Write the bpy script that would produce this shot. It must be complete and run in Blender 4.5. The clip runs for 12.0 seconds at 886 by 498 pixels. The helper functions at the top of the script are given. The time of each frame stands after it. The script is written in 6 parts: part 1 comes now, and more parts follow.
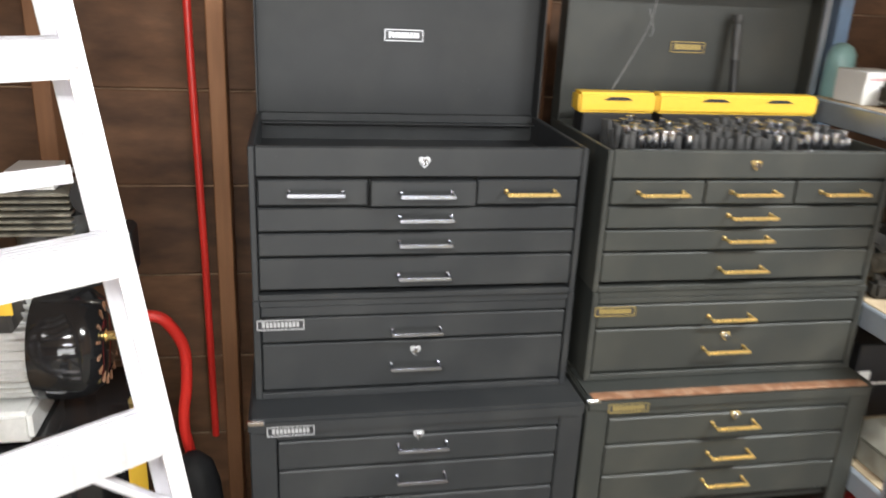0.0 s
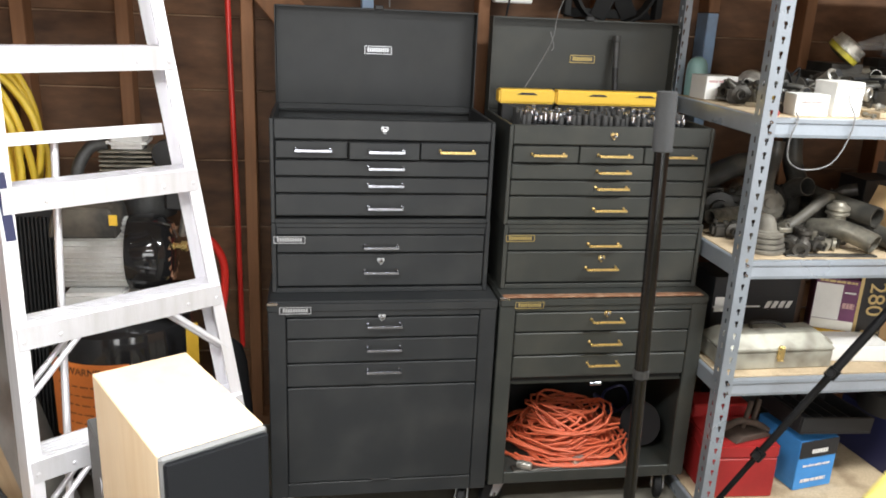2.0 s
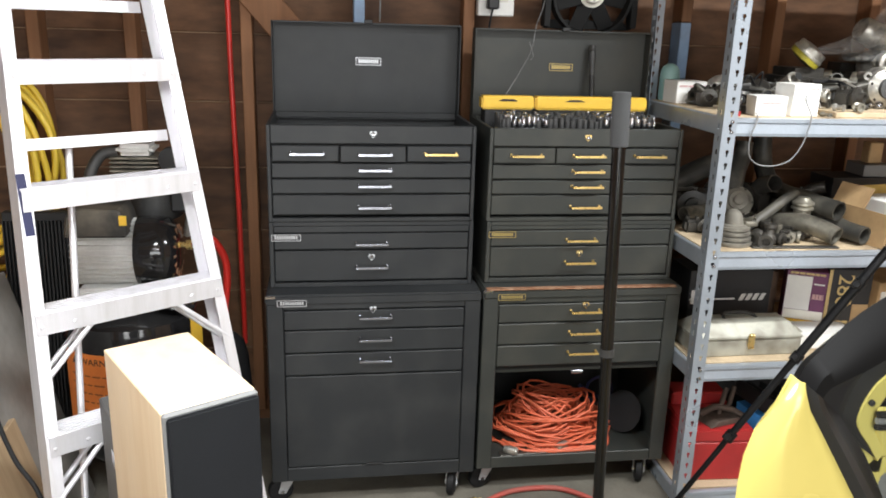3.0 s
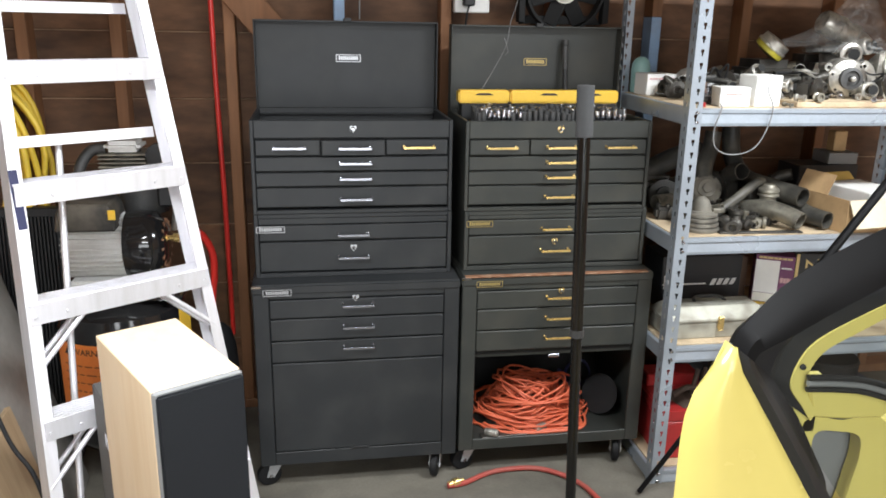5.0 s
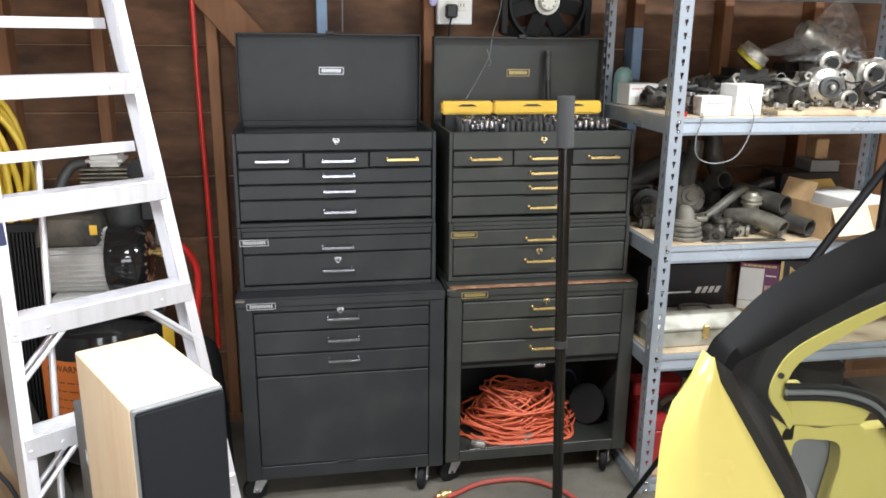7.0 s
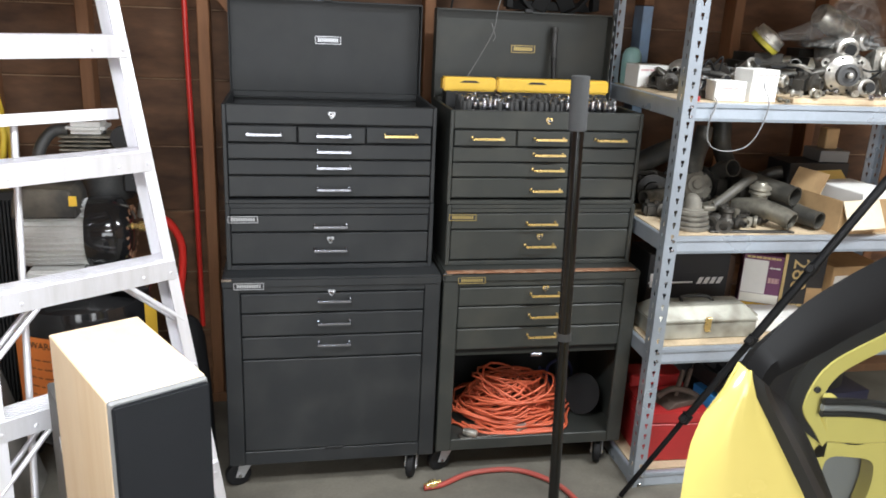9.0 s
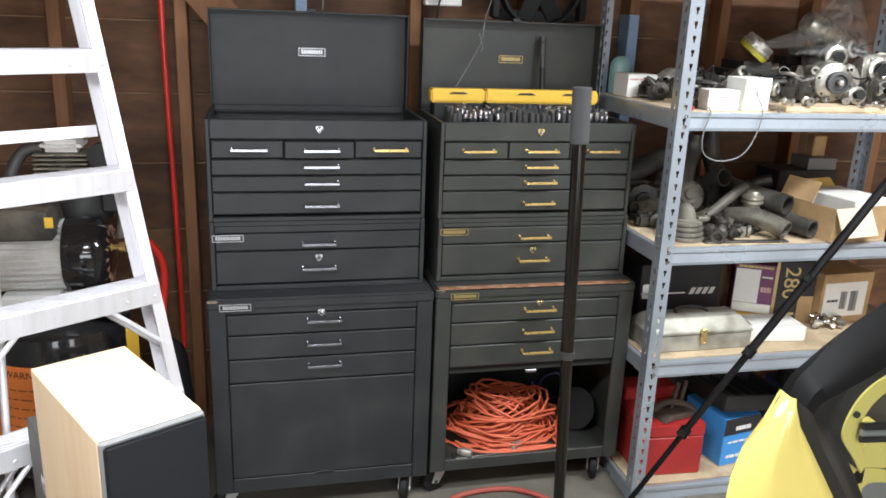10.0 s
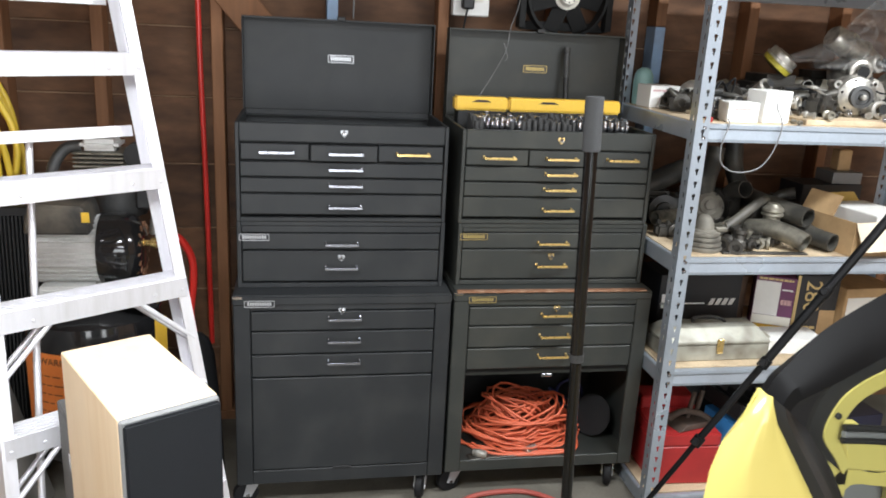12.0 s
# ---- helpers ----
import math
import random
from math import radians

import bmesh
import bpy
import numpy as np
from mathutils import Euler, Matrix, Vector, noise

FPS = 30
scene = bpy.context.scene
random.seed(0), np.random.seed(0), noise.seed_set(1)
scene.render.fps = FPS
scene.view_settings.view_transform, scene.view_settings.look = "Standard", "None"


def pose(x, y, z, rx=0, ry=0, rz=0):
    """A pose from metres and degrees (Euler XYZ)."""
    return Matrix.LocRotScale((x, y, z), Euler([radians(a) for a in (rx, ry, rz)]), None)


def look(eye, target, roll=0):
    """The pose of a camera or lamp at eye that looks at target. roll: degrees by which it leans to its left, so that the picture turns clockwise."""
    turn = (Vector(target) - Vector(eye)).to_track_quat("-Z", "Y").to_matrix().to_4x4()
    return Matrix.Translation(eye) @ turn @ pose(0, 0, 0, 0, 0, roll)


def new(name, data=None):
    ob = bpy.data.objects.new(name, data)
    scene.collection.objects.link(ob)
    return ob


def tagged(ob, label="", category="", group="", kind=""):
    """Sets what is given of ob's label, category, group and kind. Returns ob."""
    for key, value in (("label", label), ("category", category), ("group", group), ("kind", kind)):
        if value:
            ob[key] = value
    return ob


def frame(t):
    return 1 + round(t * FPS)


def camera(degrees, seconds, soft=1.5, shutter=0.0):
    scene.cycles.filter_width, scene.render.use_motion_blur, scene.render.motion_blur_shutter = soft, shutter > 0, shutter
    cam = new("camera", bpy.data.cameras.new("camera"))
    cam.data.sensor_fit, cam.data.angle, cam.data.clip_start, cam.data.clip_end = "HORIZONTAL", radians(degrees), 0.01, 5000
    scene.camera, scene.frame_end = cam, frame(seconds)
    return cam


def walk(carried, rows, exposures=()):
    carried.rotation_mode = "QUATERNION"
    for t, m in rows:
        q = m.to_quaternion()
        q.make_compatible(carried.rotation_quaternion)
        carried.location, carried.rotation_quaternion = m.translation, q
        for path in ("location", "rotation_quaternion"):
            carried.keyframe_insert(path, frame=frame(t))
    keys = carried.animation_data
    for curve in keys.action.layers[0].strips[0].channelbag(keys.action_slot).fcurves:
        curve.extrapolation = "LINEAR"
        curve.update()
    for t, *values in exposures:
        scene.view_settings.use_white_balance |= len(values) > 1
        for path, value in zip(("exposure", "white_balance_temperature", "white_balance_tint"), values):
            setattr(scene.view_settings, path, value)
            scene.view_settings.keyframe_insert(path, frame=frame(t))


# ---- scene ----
cam = camera(58.9, 12.0, soft=1.75, shutter=0.5)
PATH = [
    (0, (-0.0171, 0.0139, 1.595), (0.3489, 1.8672, 0.9384), 2.77),
    (0.5, (0.0135, -0.2719, 1.6008), (0.4055, 1.5797, 0.9544), 0.44),
    (1, (-0.0324, -0.5108, 1.5996), (0.4472, 1.3358, 0.9997), 1.89),
    (1.5, (-0.052, -0.67, 1.602), (0.329, 1.207, 1.027), 3.3),
    (2, (0.028, -0.804, 1.601), (0.346, 1.082, 1.017), 2.6),
    (2.5, (0.068, -0.924, 1.595), (0.326, 0.983, 1.05), 2.3),
    (3, (0.075, -0.99, 1.593), (0.369, 0.911, 1.045), 1.7),
    (5, (0.098, -1.091, 1.601), (0.415, 0.803, 1.042), 1.1),
    (5.5, (0.103, -1.09, 1.601), (0.411, 0.817, 1.085), 0.4),
    (6, (0.11, -1.096, 1.601), (0.447, 0.805, 1.079), 0.1),
    (6.5, (0.121, -1.101, 1.607), (0.461, 0.797, 1.077), 0.3),
    (8.5, (0.103, -1.007, 1.59), (0.462, 0.877, 1.024), 2.3),
    (9, (0.101, -0.975, 1.597), (0.477, 0.898, 1.004), 2.7),
    (9.5, (0.077, -0.916, 1.597), (0.511, 0.947, 1.013), 2.5),
    (10, (0.051, -0.894, 1.597), (0.498, 0.97, 1.028), 2.3),
    (10.5, (0.062, -0.94, 1.599), (0.479, 0.933, 1.036), 3.2),
    (11, (0.103, -1.022, 1.604), (0.489, 0.858, 1.04), 2.9),
    (11.5, (0.118, -1.044, 1.604), (0.44, 0.862, 1.092), 2.7),
    (12, (0.089, -0.965, 1.599), (0.448, 0.924, 1.048), 3.0),
]
walk(cam, [(t, look(eye, target, roll)) for t, eye, target, roll in PATH],
     [(0, .82, 6680, 10), (.5, .92, 6700, 10), (1, .82, 6680, 10), (1.5, .50, 6680, 10), (2, .38, 6680, 10), (3, .33, 6600, 10), (5, .33, 6420, 10), (12, .34, 6360, 10)])


# ---- light ----
world = bpy.data.worlds.new("world")
world.use_nodes = True
scene.world = world
world.node_tree.nodes["Background"].inputs["Color"].default_value = (0.9, 0.95, 1.0, 1)
world.node_tree.nodes["Background"].inputs["Strength"].default_value = 0.3


def tube_lamp(x, y, z, w, d, power, rz=0):
    lamp = bpy.data.lights.new("lamp", "AREA")
    lamp.shape, lamp.size, lamp.size_y, lamp.energy = "RECTANGLE", w, d, power
    lamp.color = (0.94, 0.98, 1.0)
    ob = new("lamp", lamp)
    ob.matrix_world = pose(x, y, z, 0, 0, rz)
    return ob


tube_lamp(-0.35, -0.10, 2.06, 1.2, 0.25, 44)
tube_lamp(1.95, 0.30, 2.40, 1.2, 0.25, 66)
tube_lamp(0.6, -1.9, 2.06, 1.2, 0.25, 38)

# daylight in the open garage door behind the walk
day = bpy.data.lights.new("door_daylight", "AREA")
day.shape, day.size, day.size_y, day.energy = "RECTANGLE", 3.4, 2.0, 104
day.color = (0.96, 0.98, 0.99)
new("door_daylight", day).matrix_world = pose(1.0, -4.33, 1.05, 90, 0, 0)

# ---- materials ----


def mat(name, base, rough=0.5, metal=0.0, grain=60.0, amount=0.15, bump=0.1, stain=None, stain_scale=4.0, stain_amount=0.35,
        stretch=(1, 1, 1), coat=0.0, rand=0.0, rough_var=0.1, distance=0.002, chips=0.0, chip=(0.3, 0.29, 0.27), chip_scale=38.0):
    """A surface with fine grain, broad stains, relief and a random change of tone from piece to piece."""
    m = bpy.data.materials.new(name)
    m.use_nodes = True
    nt = m.node_tree
    bsdf = nt.nodes["Principled BSDF"]
    coord = nt.nodes.new("ShaderNodeTexCoord")
    mapping = nt.nodes.new("ShaderNodeMapping")
    mapping.inputs["Scale"].default_value = stretch
    nt.links.new(coord.outputs["Object"], mapping.inputs["Vector"])
    fine = nt.nodes.new("ShaderNodeTexNoise")
    fine.inputs["Scale"].default_value, fine.inputs["Detail"].default_value = grain, 6
    broad = nt.nodes.new("ShaderNodeTexNoise")
    broad.inputs["Scale"].default_value, broad.inputs["Detail"].default_value = stain_scale, 5
    for n in (fine, broad):
        nt.links.new(mapping.outputs["Vector"], n.inputs["Vector"])
    dark = tuple(c * (1 - amount) for c in base) + (1,)
    light = tuple(min(1, c * (1 + amount)) for c in base) + (1,)
    ramp = nt.nodes.new("ShaderNodeMix")
    ramp.data_type = "RGBA"
    ramp.inputs[6].default_value, ramp.inputs[7].default_value = dark, light
    nt.links.new(fine.outputs["Fac"], ramp.inputs[0])
    mixs = nt.nodes.new("ShaderNodeMix")
    mixs.data_type = "RGBA"
    other = stain or tuple(c * 0.55 for c in base)
    mixs.inputs[7].default_value = (*other, 1)
    lim = nt.nodes.new("ShaderNodeMapRange")
    lim.inputs["From Min"].default_value, lim.inputs["From Max"].default_value = 0.45, 0.75
    lim.inputs["To Max"].default_value = stain_amount
    nt.links.new(broad.outputs["Fac"], lim.inputs["Value"])
    nt.links.new(lim.outputs["Result"], mixs.inputs[0])
    nt.links.new(ramp.outputs[2], mixs.inputs[6])
    out = mixs.outputs[2]
    if chips:
        spots = nt.nodes.new("ShaderNodeTexNoise")
        spots.inputs["Scale"].default_value, spots.inputs["Detail"].default_value, spots.inputs["Roughness"].default_value = chip_scale, 9, 0.72
        nt.links.new(mapping.outputs["Vector"], spots.inputs["Vector"])
        edge_ = nt.nodes.new("ShaderNodeMapRange")
        edge_.inputs["From Min"].default_value, edge_.inputs["From Max"].default_value = 0.66, 0.76
        edge_.inputs["To Max"].default_value = chips
        nt.links.new(spots.outputs["Fac"], edge_.inputs["Value"])
        worn = nt.nodes.new("ShaderNodeMix")
        worn.data_type = "RGBA"
        worn.inputs[7].default_value = (*chip, 1)
        nt.links.new(edge_.outputs["Result"], worn.inputs[0])
        nt.links.new(out, worn.inputs[6])
        out = worn.outputs[2]
    if rand:
        info = nt.nodes.new("ShaderNodeObjectInfo")
        hsv = nt.nodes.new("ShaderNodeHueSaturation")
        span = nt.nodes.new("ShaderNodeMapRange")
        span.inputs["To Min"].default_value, span.inputs["To Max"].default_value = 1 - rand, 1 + rand
        nt.links.new(info.outputs["Random"], span.inputs["Value"])
        nt.links.new(span.outputs["Result"], hsv.inputs["Value"])
        nt.links.new(out, hsv.inputs["Color"])
        out = hsv.outputs["Color"]
    nt.links.new(out, bsdf.inputs["Base Color"])
    rr = nt.nodes.new("ShaderNodeMapRange")
    rr.inputs["To Min"].default_value, rr.inputs["To Max"].default_value = max(0.02, rough - rough_var), min(1, rough + rough_var)
    nt.links.new(broad.outputs["Fac"], rr.inputs["Value"])
    nt.links.new(rr.outputs["Result"], bsdf.inputs["Roughness"])
    bsdf.inputs["Metallic"].default_value = metal
    bsdf.inputs["Coat Weight"].default_value = coat
    if bump:
        b = nt.nodes.new("ShaderNodeBump")
        b.inputs["Strength"].default_value, b.inputs["Distance"].default_value = bump, distance
        nt.links.new(fine.outputs["Fac"], b.inputs["Height"])
        nt.links.new(b.outputs["Normal"], bsdf.inputs["Normal"])
    return m


M_CHEST = mat("chest_paint", (0.0185, 0.0202, 0.0222), 0.5, 0.0, 900, 0.12, 0.25, (0.036, 0.037, 0.037), 7, 0.75, distance=0.0006, chips=0.35, chip=(0.11, 0.11, 0.11), chip_scale=30)
M_CHEST_R = mat("chest_paint_old", (0.031, 0.0335, 0.0305), 0.5, 0.0, 900, 0.12, 0.25, (0.058, 0.057, 0.047), 7, 0.75, distance=0.0006, chips=0.5, chip=(0.14, 0.13, 0.1), chip_scale=30)
M_BLACK = mat("black_steel", (0.015, 0.015, 0.016), 0.55, 0, 200, 0.2, 0.1)
# near-black for black parts and holes, and for shade painted behind drawers and bay
M_BLACK_AND_SHADE = mat("black_and_shade", (0.006, 0.006, 0.006), 0.8, 0, 100, 0.1, 0)
M_CHROME = mat("chrome", (0.66, 0.67, 0.71), 0.2, 1.0, 40, 0.05, 0.02, (0.5, 0.5, 0.5), 20, 0.3)
M_BRASS = mat("brass", (0.85, 0.62, 0.25), 0.28, 0.8, 40, 0.08, 0.02, (0.45, 0.3, 0.1), 25, 0.4)
M_RUST = mat("rusty_edge", (0.22, 0.1, 0.05), 0.8, 0, 80, 0.4, 0.3, (0.45, 0.3, 0.2), 30, 0.7)
M_PLATE = mat("name_plate", (0.03, 0.03, 0.035), 0.4, 0, 100, 0.1, 0)
M_SILVER = mat("silver_print", (0.5, 0.51, 0.53), 0.35, 0.5, 100, 0.1, 0)
M_GOLD = mat("gold_print", (0.5, 0.38, 0.14), 0.4, 0.6, 100, 0.1, 0)
M_PLANK = mat("old_plank", (0.15, 0.073, 0.036), 0.75, 0, 14, 0.7, 0.4, (0.035, 0.017, 0.01), 3.2, 0.9, (0.8, 2.2, 2.2), rand=0.3)
M_JOINT = mat("pale_joint", (0.32, 0.21, 0.13), 0.8, 0, 60, 0.3, 0, (0.05, 0.025, 0.015), 6, 0.9)
M_STUD = mat("stud_wood", (0.23, 0.105, 0.046), 0.7, 0, 18, 0.3, 0.3, (0.13, 0.055, 0.025), 3, 0.55, (4, 4, 0.3), rand=0.15)
M_BLUEWOOD = mat("blue_painted_wood", (0.27, 0.4, 0.58), 0.65, 0, 30, 0.15, 0.2, (0.2, 0.13, 0.08), 8, 0.4)
M_CONCRETE = mat("concrete", (0.16, 0.146, 0.118), 0.8, 0, 90, 0.2, 0.3, (0.06, 0.055, 0.045), 3.5, 0.85, chips=0.6, chip=(0.27, 0.25, 0.21), chip_scale=9)
M_SHELF = mat("shelf_steel", (0.42, 0.47, 0.53), 0.3, 0.45, 120, 0.1, 0.05, (0.26, 0.28, 0.31), 6, 0.5, chips=0.5, chip=(0.16, 0.14, 0.12), chip_scale=24)
M_BOARD = mat("particle_board", (0.56, 0.44, 0.29), 0.8, 0, 160, 0.3, 0.15, (0.2, 0.13, 0.075), 9, 0.8, chips=0.6, chip=(0.08, 0.06, 0.045), chip_scale=14)
M_ALU = mat("aluminium", (0.84, 0.83, 0.87), 0.42, 0.5, 60, 0.06, 0.06, (0.62, 0.61, 0.6), 5, 0.5, (6, 6, 0.6))
M_MAPLE = mat("maple_veneer", (0.78, 0.6, 0.4), 0.45, 0, 22, 0.1, 0.04, (0.66, 0.45, 0.24), 3, 0.4, (8, 8, 0.6))
M_GRILLE = mat("grille_cloth", (0.014, 0.015, 0.017), 0.85, 0, 700, 0.3, 0.3, (0.02, 0.021, 0.024), 4, 0.4)
M_GREYBOX = mat("grey_plastic", (0.2, 0.2, 0.2), 0.55, 0, 200, 0.1, 0.1)
M_TANK = mat("tank_paint", (0.012, 0.012, 0.013), 0.12, 0, 60, 0.15, 0.02, (0.03, 0.028, 0.026), 5, 0.4, coat=0.5)
M_ORANGE_LABEL = mat("orange_label", (0.85, 0.24, 0.05), 0.5, 0, 90, 0.06, 0.02, (0.6, 0.16, 0.04), 6, 0.3)
M_MOTOR = mat("cast_aluminium", (0.76, 0.76, 0.74), 0.4, 0.3, 120, 0.12, 0.1, (0.35, 0.34, 0.32), 10, 0.4)
M_IRON = mat("cast_iron", (0.07, 0.07, 0.07), 0.55, 0.4, 150, 0.3, 0.3, (0.15, 0.14, 0.13), 12, 0.5)
M_REDHOSE = mat("red_hose", (0.62, 0.03, 0.022), 0.35, 0, 80, 0.06, 0.02)
M_ORANGE = mat("orange_cord", (0.62, 0.13, 0.06), 0.45, 0, 80, 0.1, 0.03, (0.45, 0.08, 0.035), 14, 0.4)
M_YELLOWHOSE = mat("yellow_hose", (0.85, 0.6, 0.06), 0.4, 0, 80, 0.08, 0.03, (0.65, 0.4, 0.04), 10, 0.4)
M_YELLOW = mat("yellow_plastic", (0.8, 0.5, 0.05), 0.4, 0, 100, 0.08, 0.03, (0.6, 0.38, 0.03), 10, 0.3)
M_CARPAINT = mat("yellow_car_paint", (0.72, 0.6, 0.17), 0.25, 0, 30, 0.03, 0.0, (0.66, 0.52, 0.14), 3, 0.4, coat=0.6)
M_RUBBER = mat("black_rubber", (0.014, 0.014, 0.015), 0.6, 0, 250, 0.2, 0.15, (0.03, 0.03, 0.03), 8, 0.4)
M_TRIM = mat("satin_black_trim", (0.006, 0.006, 0.0065), 0.42, 0, 200, 0.15, 0.03, (0.016, 0.016, 0.017), 6, 0.5)
M_GREYGRIP = mat("grey_foam", (0.055, 0.056, 0.058), 0.8, 0, 300, 0.15, 0.3)
M_WHITE = mat("white_card", (0.8, 0.79, 0.76), 0.6, 0, 60, 0.04, 0.02, (0.65, 0.62, 0.57), 5, 0.3)
M_CARD = mat("brown_cardboard", (0.46, 0.3, 0.15), 0.8, 0, 60, 0.12, 0.1, (0.22, 0.13, 0.06), 9, 0.7)
M_TOOLBOX = mat("grey_toolbox", (0.42, 0.41, 0.35), 0.45, 0.3, 60, 0.25, 0.15, (0.13, 0.11, 0.08), 15, 0.9, chips=0.6, chip=(0.09, 0.07, 0.05), chip_scale=22)
M_REDPAINT = mat("red_paint", (0.4, 0.026, 0.026), 0.4, 0, 60, 0.1, 0.05, (0.27, 0.02, 0.02), 6, 0.6, chips=0.6, chip=(0.1, 0.04, 0.03), chip_scale=16)
M_BLUE = mat("blue_card", (0.06, 0.3, 0.72), 0.5, 0, 60, 0.08, 0.03)
M_NAVY = mat("navy_card", (0.016, 0.019, 0.07), 0.5, 0, 60, 0.08, 0.03)
M_PURPLE = mat("purple_card", (0.14, 0.03, 0.1), 0.5, 0, 60, 0.08, 0.03)
M_BLACKCARD = mat("black_card", (0.02, 0.02, 0.022), 0.5, 0, 60, 0.1, 0.03, (0.05, 0.045, 0.04), 5, 0.4)
M_PARTS = mat("greasy_metal", (0.075, 0.07, 0.062), 0.45, 0.6, 70, 0.35, 0.25, (0.03, 0.027, 0.024), 16, 0.7, rand=0.35)
M_PARTS_LIGHT = mat("dull_aluminium", (0.6, 0.58, 0.53), 0.32, 0.7, 70, 0.35, 0.3, (0.09, 0.08, 0.065), 24, 0.9, rand=0.25)
M_PARTS_MID = mat("oily_casting", (0.3, 0.28, 0.23), 0.4, 0.55, 70, 0.35, 0.3, (0.05, 0.045, 0.037), 24, 0.9, rand=0.3)
M_HOSE = mat("rubber_duct", (0.033, 0.032, 0.029), 0.45, 0, 120, 0.3, 0.2, (0.15, 0.138, 0.112), 11, 0.8, rand=0.25)
M_TEAL = mat("teal_plastic", (0.3, 0.5, 0.48), 0.35, 0, 60, 0.06, 0.03)
M_BULB = mat("ivory", (0.75, 0.72, 0.64), 0.5, 0, 80, 0.05, 0.02)
M_CEIL = mat("ceiling_boards", (0.3, 0.2, 0.12), 0.8, 0, 10, 0.2, 0.2, (0.18, 0.11, 0.06), 2, 0.5, (3, 0.4, 3))
M_DRYWALL = mat("side_wall_boards", (0.3, 0.17, 0.09), 0.8, 0, 12, 0.25, 0.2, (0.16, 0.08, 0.04), 2, 0.5, (0.4, 0.4, 3))


def glass_mat(name):
    """A thin pane: clear, with a small glossy share."""
    m = bpy.data.materials.new(name)
    m.use_nodes = True
    nt = m.node_tree
    clear = nt.nodes.new("ShaderNodeBsdfTransparent")
    clear.inputs["Color"].default_value = (0.7, 0.74, 0.72, 1)
    gloss = nt.nodes.new("ShaderNodeBsdfGlossy")
    gloss.inputs["Roughness"].default_value = 0.03
    mix = nt.nodes.new("ShaderNodeMixShader")
    mix.inputs[0].default_value = 0.09
    nt.links.new(clear.outputs[0], mix.inputs[1])
    nt.links.new(gloss.outputs[0], mix.inputs[2])
    nt.links.new(mix.outputs[0], nt.nodes["Material Output"].inputs["Surface"])
    return m


M_GLASS = glass_mat("window_glass")


def film_mat(name):
    """Thin clear plastic: mostly clear, with a milky glossy share."""
    m = bpy.data.materials.new(name)
    m.use_nodes = True
    nt = m.node_tree
    b = nt.nodes["Principled BSDF"]
    b.inputs["Base Color"].default_value = (0.85, 0.85, 0.84, 1)
    b.inputs["Roughness"].default_value = 0.18
    clear = nt.nodes.new("ShaderNodeBsdfTransparent")
    mix = nt.nodes.new("ShaderNodeMixShader")
    tex = nt.nodes.new("ShaderNodeTexNoise")
    tex.inputs["Scale"].default_value, tex.inputs["Detail"].default_value, tex.inputs["Distortion"].default_value = 7, 2, 2.5
    span = nt.nodes.new("ShaderNodeMapRange")
    span.inputs["From Min"].default_value, span.inputs["From Max"].default_value = 0.42, 0.75
    span.inputs["To Min"].default_value, span.inputs["To Max"].default_value = 0.03, 0.26
    nt.links.new(tex.outputs["Fac"], span.inputs["Value"])
    nt.links.new(span.outputs["Result"], mix.inputs[0])
    nt.links.new(clear.outputs[0], mix.inputs[1])
    nt.links.new(b.outputs[0], mix.inputs[2])
    nt.links.new(mix.outputs[0], nt.nodes["Material Output"].inputs["Surface"])
    bump = nt.nodes.new("ShaderNodeBump")
    bump.inputs["Strength"].default_value, bump.inputs["Distance"].default_value = 0.6, 0.02
    nt.links.new(tex.outputs["Fac"], bump.inputs["Height"])
    nt.links.new(bump.outputs["Normal"], b.inputs["Normal"])
    return m


M_FILM = film_mat("clear_film")
# dull finishes
for m_, level in ((M_TRIM, 0.18), (M_GRILLE, 0.15), (M_RUBBER, 0.18), (M_CHEST, 0.4)):
    m_.node_tree.nodes["Principled BSDF"].inputs["Specular IOR Level"].default_value = level

# ---- mesh helpers ----


def thing(name, label, category, m=None, group="", kind=""):
    ob = new(name)
    ob.empty_display_size = 0.05
    if m is not None:
        ob.matrix_basis = m
    return tagged(ob, label, category, group, kind)


def mesh_of(name, bm, material, smooth=None):
    me = bpy.data.meshes.new(name)
    bm.normal_update()
    if smooth is not None:
        for f in bm.faces:
            f.smooth = True
        for e in bm.edges:
            if len(e.link_faces) == 2 and e.calc_face_angle(0) > radians(smooth):
                e.smooth = False
    bm.to_mesh(me)
    bm.free()
    for m in (material if isinstance(material, (list, tuple)) else (material,)):
        me.materials.append(m)
    return me


def part(name, bm, material, parent=None, label="", smooth=None, m=None):
    ob = new(name, mesh_of(name, bm, material, smooth))
    if m is not None:
        ob.matrix_basis = m
    if parent is not None:
        ob.parent = parent
    if label:
        ob["label"] = label
    return ob


def solo(name, bm, material, label, category, m=None, group="", kind="", smooth=None):
    return tagged(part(name, bm, material, None, "", smooth, m), label, category, group, kind)


def box(x0, x1, y0, y1, z0, z1, bevel=0.0, bm=None, seg=1):
    own = bmesh.new()
    bmesh.ops.create_cube(own, size=1)
    bmesh.ops.scale(own, vec=(x1 - x0, y1 - y0, z1 - z0), verts=own.verts)
    bmesh.ops.translate(own, vec=((x0 + x1) / 2, (y0 + y1) / 2, (z0 + z1) / 2), verts=own.verts)
    if bevel:
        bmesh.ops.bevel(own, geom=own.edges[:], offset=bevel, segments=seg, affect="EDGES")
    return merge(bm, own)


